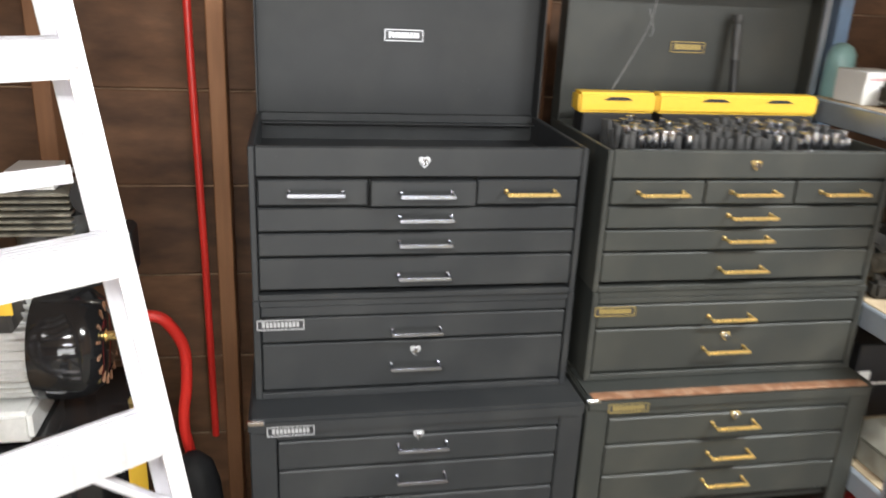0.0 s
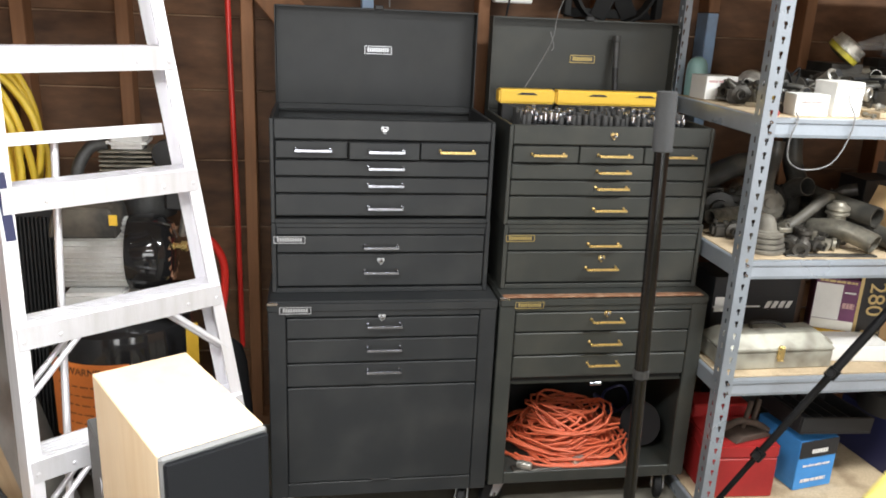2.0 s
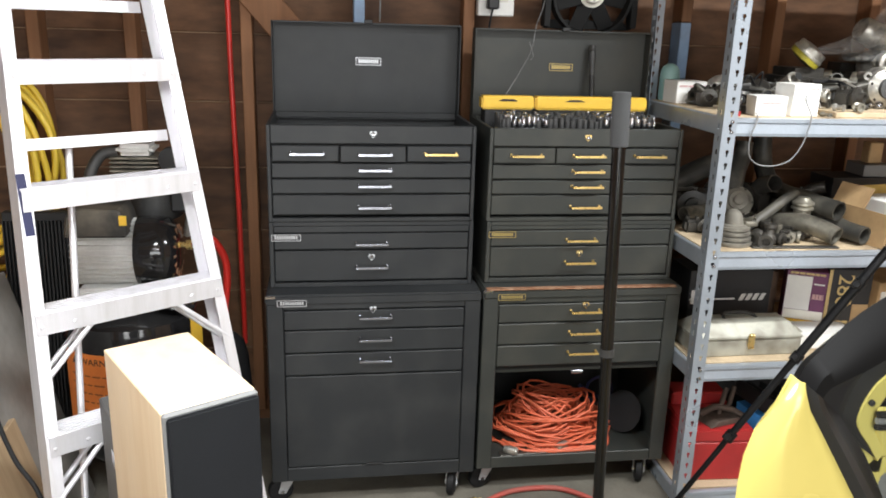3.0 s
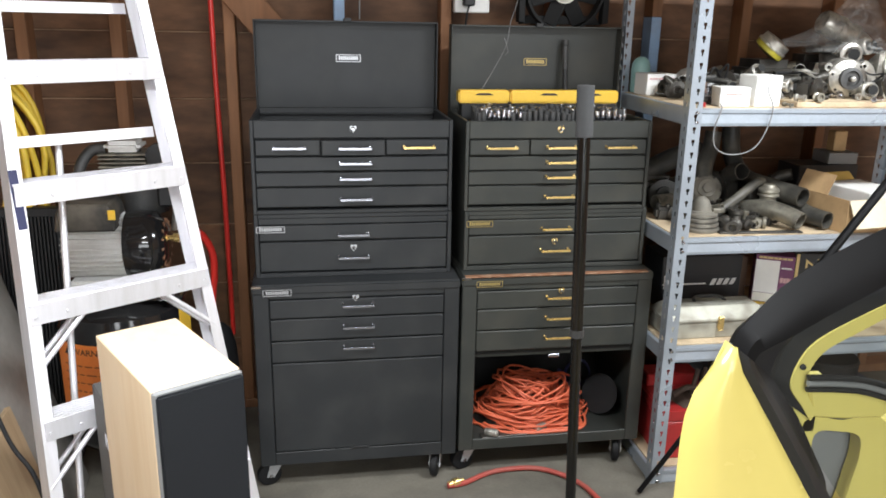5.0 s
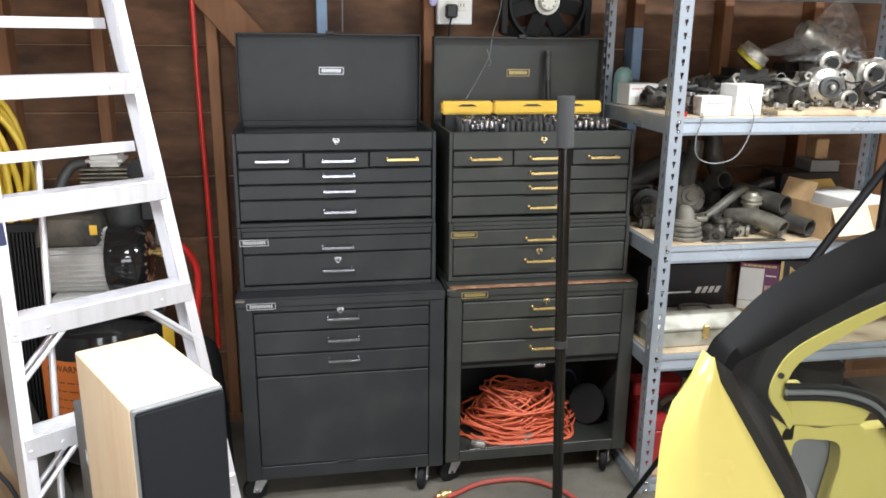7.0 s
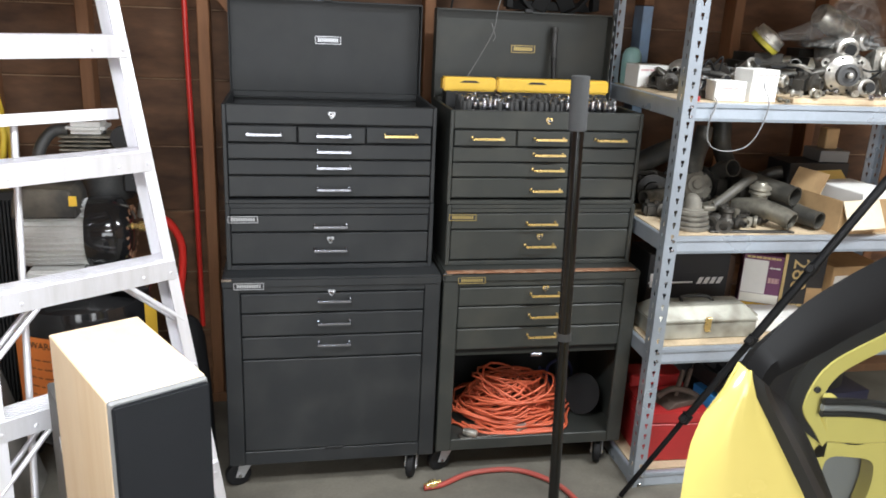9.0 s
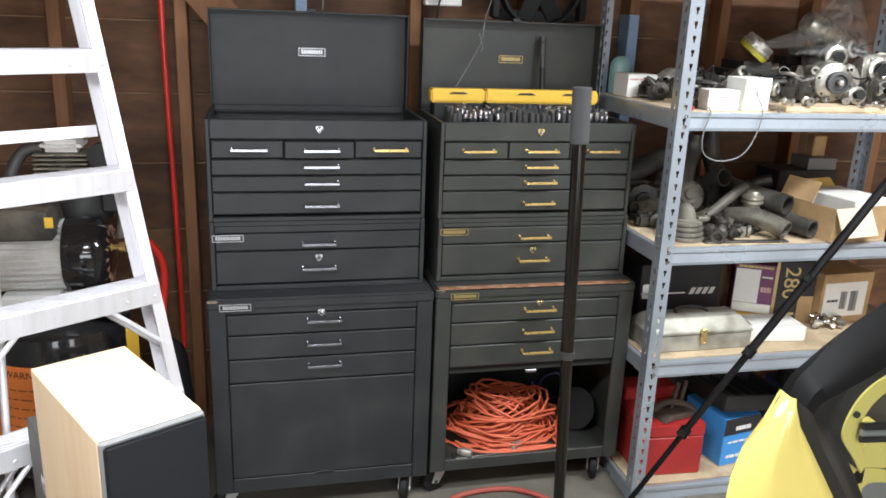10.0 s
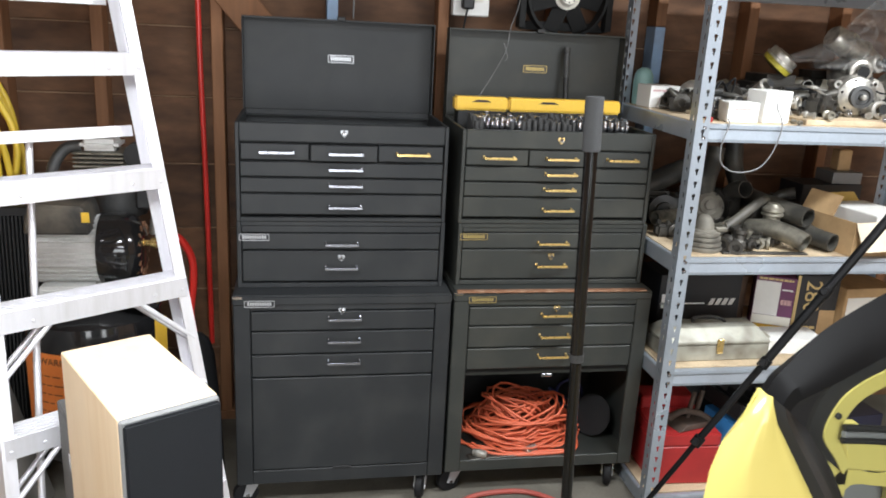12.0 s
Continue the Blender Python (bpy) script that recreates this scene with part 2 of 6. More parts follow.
def merge(bm, own, m=None):
    if m is not None:
        bmesh.ops.transform(own, matrix=m, verts=own.verts)
    if bm is None:
        return own
    me = bpy.data.meshes.new("tmp")
    own.to_mesh(me)
    own.free()
    bm.from_mesh(me)
    bpy.data.meshes.remove(me)
    return bm


def frames_along(pts, closed=False):
    pts = [Vector(p) for p in pts]
    n = len(pts)
    out, up = [], None
    for i, p in enumerate(pts):
        a = pts[(i - 1) % n] if closed or i else p
        b = pts[(i + 1) % n] if closed or i < n - 1 else p
        d = (b - a).normalized()
        if up is None:
            up = Vector((0, 0, 1)) if abs(d.z) < 0.9 else Vector((1, 0, 0))
        side = d.cross(up).normalized()
        up = side.cross(d).normalized()
        out.append((p, side, up))
    return out


def sweep(pts, r, seg=10, bm=None, closed=False, caps=True):
    """A round tube along points; r is one radius or one for each point."""
    own = bmesh.new()
    rings = []
    for i, (p, s, u) in enumerate(frames_along(pts, closed)):
        k = r[i] if isinstance(r, (list, tuple)) else r
        rings.append([own.verts.new(p + k * (math.cos(a) * s + math.sin(a) * u)) for a in (2 * math.pi * j / seg for j in range(seg))])
    for i in range(len(rings) - (0 if closed else 1)):
        a, b = rings[i], rings[(i + 1) % len(rings)]
        for j in range(seg):
            own.faces.new((a[j], a[(j + 1) % seg], b[(j + 1) % seg], b[j]))
    if caps and not closed:
        own.faces.new(rings[0][::-1])
        own.faces.new(rings[-1])
    bmesh.ops.recalc_face_normals(own, faces=own.faces)
    return merge(bm, own)


def lathe(profile, seg=24, bm=None, m=None):
    """Turned about z from (radius, height) pairs."""
    own = bmesh.new()
    rings = []
    for r, z in profile:
        if r < 1e-5:
            rings.append([own.verts.new((0, 0, z))])
        else:
            rings.append([own.verts.new((r * math.cos(2 * math.pi * j / seg), r * math.sin(2 * math.pi * j / seg), z)) for j in range(seg)])
    for a, b in zip(rings, rings[1:]):
        for j in range(seg):
            k = (j + 1) % seg
            vs = [a[j % len(a)], a[k % len(a)], b[k % len(b)], b[j % len(b)]]
            vs = list(dict.fromkeys(vs))
            if len(vs) > 2:
                own.faces.new(vs)
    bmesh.ops.recalc_face_normals(own, faces=own.faces)
    return merge(bm, own, m)


def smooth_path(pts, n=8, closed=False):
    """Catmull-Rom through points."""
    pts = [Vector(p) for p in pts]
    out = []
    k = len(pts)
    for i in range(k if closed else k - 1):
        if closed:
            a, b, c, d = (pts[(i + j) % k] for j in (-1, 0, 1, 2))
        else:
            a, b, c, d = pts[max(i - 1, 0)], pts[i], pts[i + 1], pts[min(i + 2, k - 1)]
        for s in range(n):
            t = s / n
            out.append(0.5 * (2 * b + (c - a) * t + (2 * a - 5 * b + 4 * c - d) * t * t + (3 * b - a - 3 * c + d) * t ** 3))
    if not closed:
        out.append(pts[-1])
    return out


def prism(outline, depth, bm=None, bevel=0.0, m=None):
    """An outline in x and z pushed back along y by depth."""
    own = bmesh.new()
    front = [own.verts.new((x, 0, z)) for x, z in outline]
    back = [own.verts.new((x, depth, z)) for x, z in outline]
    own.faces.new(front)
    own.faces.new(back[::-1])
    n = len(front)
    for i in range(n):
        own.faces.new((front[i], back[i], back[(i + 1) % n], front[(i + 1) % n]))
    bmesh.ops.recalc_face_normals(own, faces=own.faces)
    if bevel:
        bmesh.ops.bevel(own, geom=own.edges[:], offset=bevel, segments=1, affect="EDGES")
    return merge(bm, own, m)


def words(text, size, material, m, parent=None, name="lettering"):
    cu = bpy.data.curves.new(name, "FONT")
    cu.body, cu.size, cu.extrude, cu.align_x, cu.align_y = text, size, 0.0004, "CENTER", "CENTER"
    tmp = bpy.data.objects.new("tmp", cu)
    me = bpy.data.meshes.new_from_object(tmp)
    bpy.data.objects.remove(tmp)
    me.materials.append(material)
    ob = new(name, me)
    ob.matrix_basis = m
    if parent is not None:
        ob.parent = parent
    return ob


# ---- the structure ----
WALL_Y = 2.12
solo("floor", box(-2.4, 4.0, -4.4, 2.3, -0.15, 0.0), M_CONCRETE, "worn grey concrete garage floor with stains", "floor", kind="structure")
solo("ceiling", box(-2.4, 4.0, -4.4, 2.3, 2.6, 2.7), M_CEIL, "bare wooden garage ceiling", "ceiling", kind="structure")
solo("wall_west", box(-2.4, -2.3, -4.3, 2.2, 0, 2.6), M_DRYWALL, "brown board side wall", "wall", kind="structure")
solo("wall_east", box(3.9, 4.0, -4.3, 2.2, 0, 2.6), M_DRYWALL, "brown board side wall", "wall", kind="structure")
solo("ground", box(-40, 40, -80, -4.4, -0.25, -0.02), M_CONCRETE, "grey concrete drive outside the garage", "ground", kind="structure")
south = box(-2.3, -0.8, -4.4, -4.3, 0, 2.6)
box(2.8, 3.9, -4.4, -4.3, 0, 2.6, 0, south)
box(-0.8, 2.8, -4.4, -4.3, 2.15, 2.6, 0, south)
solo("wall_south", south, M_DRYWALL, "brown board wall round the open garage door", "wall", kind="structure")
wall = thing("wall_north", "bare stud wall with dark brown horizontal board sheathing", "wall", kind="structure")
part("sheathing", box(-2.3, 3.9, WALL_Y + 0.026, WALL_Y + 0.1, 0, 2.6), M_BLACK_AND_SHADE, wall)
for i in range(-1, 11):
    z = 0.033 + 0.252 * i
    part("plank", box(-2.3, 3.9, WALL_Y, WALL_Y + 0.025, max(z, 0.0), min(z + 0.247, 2.6), 0.003), M_PLANK, wall)
    if i < 0:
        continue
    part("joint_strip", box(-2.3, 3.9, WALL_Y - 0.001, WALL_Y + 0.02, z - 0.0045, z - 0.0008), M_JOINT, wall)
for x in (-2.2, -1.85, -1.38, -0.931, -0.607, -0.203, 0.615, 1.05, 1.87, 2.28, 2.69, 3.1, 3.5):
    part("stud", box(x - 0.021, x + 0.021, WALL_Y - 0.089, WALL_Y - 0.001, 0, 2.6, 0.003), M_STUD, wall)
part("stud", box(0.185, 0.225, WALL_Y - 0.089, WALL_Y - 0.001, 0, 2.6, 0.003), M_BLUEWOOD, wall, "blue-grey painted stud")
part("stud", box(1.458, 1.5, WALL_Y - 0.089, WALL_Y - 0.001, 1.632, 2.6, 0.003), M_STUD, wall)
part("stud", box(1.458, 1.5, WALL_Y - 0.089, WALL_Y - 0.001, 0, 1.63, 0.003), M_BLUEWOOD, wall, "blue painted lower stud")
part("sill_plate", box(-2.3, 3.9, WALL_Y - 0.095, WALL_Y - 0.002, 0, 0.04, 0.003), M_STUD, wall)
# let-in corner brace that runs down to the lid
brace = bmesh.new()
merge(brace, box(-0.9, 0.9, -0.012, 0.012, -0.06, 0.06, 0.003), pose(-0.312, WALL_Y - 0.104, 1.853, 0, 49, 0))
part("diagonal_brace", brace, M_STUD, wall, "diagonal reddish wooden brace board")


# ---- tool chests ----
def handle(w=0.105, material=M_CHROME):
    """A drawer pull at the origin: a flat bar on two bent legs, standing out to -y."""
    h, out = w / 2, 0.027
    bm = box(-h, h, -out - 0.003, -out + 0.003, -0.0036, 0.0036, 0.0012, None, 2)
    for sx in (-1, 1):
        x = sx * (h - 0.003)
        box(x - 0.003, x + 0.003, -out + 0.002, -0.002, -0.003, 0.003, 0.001, bm)
        box(x - 0.0035, x + 0.0035, -0.003, 0.0, -0.004, 0.005, 0.001, bm)
    return bm


M_PULL = mat("worn_chrome_pull", (0.42, 0.43, 0.48), 0.24, 1.0, 60, 0.15, 0.03, (0.12, 0.12, 0.13), 25, 0.6)
HANDLES = {"chrome": mesh_of("handle", handle(), M_PULL, 50), "brass": mesh_of("handle", handle(), M_BRASS, 50)}


def put_handle(parent, x, y, z, kind):
    ob = new("handle", HANDLES[kind])
    ob.parent, ob.matrix_basis = parent, pose(x, y, z)
    ob["label"] = f"{kind} bar pull"


def lock(parent, x, y, z, material):
    bm = lathe([(0, 0.009), (0.0045, 0.009), (0.006, 0.0075), (0.0065, 0.003), (0.0075, 0.002), (0.008, 0.0), (0.0, 0.0)], 16, None, pose(x, y, z, 90, 0, 0))
    lk = part("lock", bm, M_CHROME, parent, "round silver key lock")
    heart = [(0, -0.012), (0.006, -0.006), (0.011, 0.002), (0.0105, 0.008), (0.006, 0.0105), (0.0, 0.0085), (-0.006, 0.0105), (-0.0105, 0.008), (-0.011, 0.002), (-0.006, -0.006)]
    part("escutcheon", prism(heart, 0.0012, None, 0, pose(x, y - 0.0014, z)), M_BRASS if material is M_BRASS else M_SILVER, lk, "shield-shaped lock plate")
    part("keyhole", box(x - 0.0016, x + 0.0016, y - 0.0096, y - 0.0088, z - 0.005, z + 0.005), M_BLACK_AND_SHADE, lk)


def plate(parent, x, y, z, w, h, material):
    p = part("name_plate", box(x - w / 2, x + w / 2, y - 0.003, y, z - h / 2, z + h / 2, 0.001), M_PLATE, parent, "small name plate")
    rim = bmesh.new()
    for a, b, c, d in ((-w / 2, w / 2, h / 2 - 0.002, h / 2), (-w / 2, w / 2, -h / 2, -h / 2 + 0.002), (-w / 2, -w / 2 + 0.002, -h / 2, h / 2), (w / 2 - 0.002, w / 2, -h / 2, h / 2)):
        box(x + a, x + b, y - 0.0042, y - 0.003, z + c, z + d, 0, rim)
    for k in range(10):
        u = x - w * 0.4 + w * 0.8 * (k + 0.5) / 10
        box(u - w * 0.03, u + w * 0.03, y - 0.0042, y - 0.003, z - h * 0.22, z + h * (0.26 if k else 0.32), 0, rim)
    part("print", rim, material, p)


def drawer(parent, x0, x1, y, z0, z1, paint, name="drawer", proud=0.0):
    d = part(name, box(x0, x1, y - 0.012 - proud, y + 0.01, z0 + 0.0015, z1 - 0.0015, 0.0025), paint, parent)
    return d


def carcass(c, paint, x0, x1, y0, y1, z0, z1, t=0.012, top=True):
    """The panels of an open-fronted steel box."""
    for x in (x0, x1 - t):
        part("side_panel", box(x, x + t, y0, y1, z0, z1, 0.002), paint, c)
    part("back_panel", box(x0 + t, x1 - t, y1 - t, y1, z0, z1), paint, c)
    part("bottom_panel", box(x0 + t, x1 - t, y0, y1 - t, z0, z0 + t, 0.001), paint, c)
    if top:
        part("top_panel", box(x0 + t, x1 - t, y0, y1 - t, z1 - t, z1, 0.001), paint, c)


def top_chest(m, side):
    """Width 0.652; front at y = 0, floor at z = 0, centred in x."""
    left = side == "left"
    paint, metal, kind = (M_CHEST, M_CHROME, "chrome") if left else (M_CHEST_R, M_BRASS, "brass")
    c = thing("tool_chest", ("open dark grey steel tool chest with chrome pulls" if left else
              "open dark grey steel tool chest with brass pulls, full of sockets"), "tool chest", m, "stacked tool chests")
    w, h, dep = 0.326, 0.305, 0.37
    carcass(c, paint, -w, w, 0, dep, 0, h, 0.012, top=False)
    part("front_rail", box(-w + 0.012, w - 0.012, 0, 0.02, 0.247, h, 0.003), paint, c)
    part("tray_floor", box(-w + 0.012, w - 0.012, 0.02, dep - 0.012, 0.243, 0.247), paint, c)
    # near-black sheet behind the drawer fronts, shade in the gaps put in as colour
    part("gap_shade_sheet", box(-w + 0.013, w - 0.013, 0.016, 0.03, 0.017, 0.243), M_BLACK_AND_SHADE, c, "near-black sheet painting the shade between drawers")
    e = w - 0.0138
    for k in range(3):
        a, b = -e + k * 2 * e / 3, -e + (k + 1) * 2 * e / 3
        pr = 0.012 if (left and k == 1) else 0.0
        d = drawer(c, a + 0.002, b - 0.002, 0.014, 0.19, 0.243, paint, proud=pr)
        put_handle(d, (a + b) / 2 + 0.005, 0.002 - pr, 0.218, "brass" if (left and k == 2) else kind)
    for z0, z1 in ((0.139, 0.188), (0.089, 0.137), (0.02, 0.087)):
        d = drawer(c, -e, e, 0.014, z0, z1, paint)
        put_handle(d, 0.006, 0.002, (z0 + z1) / 2 + (0.004 if z0 > 0.03 else -0.005), kind)
    lock(c, 0.0, 0.0, 0.277, metal)
    # the lid stands open: panel and folded rims
    lid_ob = part("lid", box(-w + 0.003, w - 0.003, dep + 0.012, dep + 0.018, 0.285, 0.61, 0.001), paint, c, "raised lid")
    for a, b, z0, z1 in ((-w + 0.003, -w + 0.007, 0.285, 0.61), (w - 0.007, w - 0.003, 0.285, 0.61), (-w + 0.007, w - 0.007, 0.604, 0.61), (-w + 0.007, w - 0.007, 0.285, 0.289)):
        part("lid_rim", box(a, b, dep - 0.035, dep + 0.012, z0, z1, 0.001), paint, lid_ob)
    plate(lid_ob, 0.005, dep + 0.012, 0.48, 0.088, 0.026, M_SILVER if left else M_GOLD)
    part("hinge", sweep([(-w + 0.01, dep - 0.002, h - 0.004), (w - 0.01, dep - 0.002, h - 0.004)], 0.005, 8), M_BLACK, c)
    part("latch", box(-0.012, 0.016, dep - 0.045, dep - 0.03, 0.606, 0.62, 0.002), M_BLACK, lid_ob)
    return c


def mid_chest(m, side):
    left = side == "left"
    paint, metal, kind, ink = (M_CHEST, M_CHROME, "chrome", M_SILVER) if left else (M_CHEST_R, M_BRASS, "brass", M_GOLD)
    c = thing("drawer_chest", f"dark grey steel two-drawer chest with {kind} pulls", "tool chest", m, "stacked tool chests")
    w, h, dep = 0.328, 0.2175 if left else 0.2105, 0.36
    carcass(c, paint, -w, w, 0, dep, 0, h, 0.014)
    part("front_rail", box(-w + 0.015, w - 0.015, 0.002, 0.014, 0.181, h - 0.0145, 0.002), paint, c)
    # shade between these two drawers is a near-black sheet behind them
    part("gap_shade_sheet", box(-w + 0.015, w - 0.015, 0.016, 0.03, 0.015, 0.1985), M_BLACK_AND_SHADE, c, "near-black sheet painting the shade between drawers")
    e = w - 0.016
    d1 = drawer(c, -e, e, 0.014, 0.124, 0.179, paint)
    d2 = drawer(c, -e, e, 0.014, 0.018, 0.122, paint)
    put_handle(d1, -0.004, 0.002, 0.146, kind)
    put_handle(d2, -0.004, 0.002, 0.068, kind)
    lock(d2, -0.004, 0.002, 0.098, metal)
    plate(d1, -e + 0.037, 0.002, 0.166, 0.092, 0.022, ink)
    return c


def caster(parent, x, y, turn):
    c = part("caster", box(-0.034, 0.034, -0.034, 0.034, 0.094, 0.1, 0.001), M_SILVER, parent, "swivel caster", m=pose(x, y, 0, 0, 0, turn))
    for s in (-1, 1):
        part("fork", prism([(-0.024, 0.094), (0.026, 0.094), (0.042, 0.04), (0.016, 0.034)], 0.003, None, 0, pose(0, s * 0.019 - 0.0015, 0)), M_SILVER, c)
    part("wheel", lathe([(0, -0.014), (0.034, -0.014), (0.042, -0.01), (0.0435, 0), (0.042, 0.01), (0.034, 0.014), (0, 0.014)], 24, None, pose(0.028, 0, 0.0435, 90, 0, 0)), M_RUBBER, c, smooth=40)
    part("axle", lathe([(0, -0.024), (0.007, -0.024), (0.007, 0.024), (0, 0.024)], 8, None, pose(0.028, 0, 0.0435, 90, 0, 0)), M_CHROME, c)


def cabinet(m, side):
    left = side == "left"
    paint, metal, kind, ink = (M_CHEST, M_CHROME, "chrome", M_SILVER) if left else (M_CHEST_R, M_BRASS, "brass", M_GOLD)
    c = thing("roller_cabinet", ("dark grey steel roller cabinet with chrome pulls and closed door" if left else
              "worn grey steel roller cabinet with brass pulls and open bay"), "tool cabinet", m, "roller cabinets")
    w, z0, h, dep = 0.343, 0.1, 0.765, 0.46
    carcass(c, paint, -w, w, 0.004, dep, z0, h - 0.004, 0.010)
    for s in (-1, 1):
        part("front_stile", box(min(s * w, s * (w - 0.052)), max(s * w, s * (w - 0.052)), 0.0, 0.014, z0, h - 0.03, 0.003), paint, c)
    part("bottom_rail", box(-w + 0.052, w - 0.052, 0.002, 0.014, z0, 0.15 if left else 0.142, 0.002), paint, c)
    part("top_rail", box(-w + 0.052, w - 0.052, 0.002, 0.014, 0.714, h - 0.03, 0.002), paint, c)
    part("divider", box(-w + 0.01, w - 0.01, 0.02, dep - 0.01, 0.458, 0.468), paint, c)
    if not left:
        part("bay_floor", box(-w + 0.01, w - 0.01, 0.014, dep - 0.01, 0.128, 0.136), paint, c)
    top = box(-w - 0.002, w + 0.002, -0.004, dep, h - 0.036, h, 0.007, None, 2)
    part("top", top, paint, c)
    if not left:
        part("worn_edge", box(-w + 0.01, w - 0.02, -0.006, 0.02, h - 0.003, h + 0.001, 0.001), M_RUST, c, "rusty worn front edge")
    part("corner_wear", box(-w - 0.003, -w + 0.03, -0.0055, 0.004, h - 0.012, h - 0.002, 0.002), M_CHROME, c, "bare metal corner")
    e = w - 0.054
    # sheet coloured near-black to give the cabinet's drawer gaps their shade
    part("gap_shade_sheet", box(-e, e, 0.016, 0.022, 0.47, 0.712), M_BLACK_AND_SHADE, c, "near-black sheet painting the shade between drawers")
    for k, (a, b) in enumerate(((0.645, 0.711), (0.566, 0.643), (0.487, 0.564))):
        d = drawer(c, -e, e, 0.012, a, b, paint)
        put_handle(d, 0.0 if left else 0.006, 0.0, (0.690, 0.614, 0.541)[k] - (0.0 if left else 0.005), kind)
        if k == 0:
            lock(c, -0.008 if left else 0.008, -0.001, 0.712 if left else 0.704, metal)
            plate(c, -e + (0.026 if left else 0.04), 0.0, 0.738, 0.092, 0.022, ink)
    if left:
        door = drawer(c, -e, e, 0.012, 0.153, 0.485, paint, "door")
        part("door_pull", box(-0.03, 0.03, -0.004, 0.0, 0.152, 0.158, 0.001), M_BLACK, door)
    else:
        # extra near-black sheet before the painted back: the bay's shade as colour
        part("back_panel", box(-w + 0.012, w - 0.012, dep - 0.018, dep - 0.012, 0.137, 0.457), M_BLACK_AND_SHADE, c)
        part("magnet_catch", box(-0.02, 0.02, 0.012, 0.03, 0.447, 0.459, 0.002), M_PULL, c, "magnetic door catch")
    for x, y, t in ((-w + 0.05, 0.06, 200), (w - 0.06, 0.06, -110), (-w + 0.05, dep - 0.06, 60), (w - 0.06, dep - 0.06, -30)):
        caster(c, x, y, t)
    return c


LX, RX = 0.2285, 0.927
cabinet(pose(LX, 1.38, 0, 0, 0, 0), "left")
cabinet(pose(RX, 1.395, 0, 0, 0, 0), "right")
mid_chest(pose(0.224, 1.455, 0.7655), "left")
mid_chest(pose(RX, 1.465, 0.7665), "right")
top_chest(pose(0.223, 1.45, 0.9845), "left")
top_chest(pose(RX - 0.006, 1.462, 0.9785), "right")


# ---- steel shelving ----
def shelving():
    s = thing("shelving_unit", "blue-grey slotted steel shelving with particle board decks, loaded with car parts", "shelf")
    x0, x1, y0, y1 = 1.268, 2.487, 1.25, 1.87
    levels = (0.05, 0.529, 0.92, 1.348, 1.79)

    def angle(px, py, sx, sy):
        bm = bmesh.new()
        w, t = 0.045, 0.0025
        # front flange with keyhole slots, built from strips between the holes
        pitch = 0.04
        n = int(2.0 / pitch)
        a, b = px, px + sx * w
        ya, yb = (py, py + t) if sy > 0 else (py - t, py)
        mid = px + sx * w * 0.55
        hw, narrow = 0.0056, 0.0028
        lo, hi = sorted((a, b))
        box(lo, mid - hw, ya, yb, 0, 2.0, 0, bm)
        box(mid + hw, hi, ya, yb, 0, 2.0, 0, bm)
        for k in range(n + 1):
            za, zb = k * pitch + 0.010, min(k * pitch + pitch + 0.0, 2.0)
            if zb > za:
                box(mid - hw, mid + hw, ya, yb, za, zb - 0.010, 0, bm)
                for sd in (-1, 1):
                    p, q = sorted((mid + sd * narrow, mid + sd * hw))
                    box(p, q, ya, yb, zb - 0.010, zb, 0, bm)
        lo, hi = sorted((px, px + sx * t))
        for k in range(n):
            za = k * pitch
            yc = py + sy * w * 0.5
            f0, f1 = sorted((py + sy * t, py + sy * (w * 0.5 - 0.005)))
            g0, g1 = sorted((py + sy * (w * 0.5 + 0.005), py + sy * w))
            box(lo, hi, f0, f1, za, za + pitch, 0, bm)
            box(lo, hi, g0, g1, za, za + pitch, 0, bm)
            box(lo, hi, yc - 0.005, yc + 0.005, za + 0.011, za + pitch - 0.006, 0, bm)
        return bm

    for px, py, sx, sy in ((x0, y0, 1, 1), (x1, y0, -1, 1), (x0, y1, 1, -1), (x1, y1, -1, -1)):
        part("post", angle(px, py, sx, sy), M_SHELF, s, "slotted angle post")
    for z in levels:
        # rolled front and back beams: a lip, a groove and a face that leans out towards its foot
        lip = [(0.012, 0.0), (0.004, -0.003), (0.003, -0.013), (0.008, -0.017), (0.007, -0.022), (0.001, -0.046), (0.003, -0.055), (0.022, -0.055), (0.022, 0.0)]
        for base, sgn in ((y0, 1), (y1, -1)):
            bm = bmesh.new()
            ends = [[bm.verts.new((x, base + sgn * y, z + dz)) for y, dz in lip] for x in (x0 + 0.046, x1 - 0.046)]
            for i in range(len(lip)):
                j = (i + 1) % len(lip)
                bm.faces.new((ends[0][i], ends[0][j], ends[1][j], ends[1][i]))
            bm.faces.new(ends[0])
            bm.faces.new(ends[1][::-1])
            bmesh.ops.recalc_face_normals(bm, faces=bm.faces)
            part("beam", bm, M_SHELF, s)
        for xa in (x0 + 0.004, x1 - 0.02):
            part("beam", box(xa, xa + 0.016, y0 + 0.023, y1 - 0.023, z - 0.055, z, 0.003), M_SHELF, s)
        part("deck", box(x0 + 0.022, x1 - 0.022, y0 + 0.03, y1 - 0.023, z - 0.014, z + 0.001, 0.001), M_BOARD, s, "particle board deck")
        for dz in (-0.012, -0.042):
            part("rivet", lathe([(0, 0.004), (0.004, 0.0035), (0.0065, 0.0), (0, 0)], 10, None, pose(x0 + 0.03, y0 - 0.0005, z + dz, 90, 0, 0)), M_CHROME, s)


shelving()


# ---- contents of the chests ----
TRAY = 1.2285


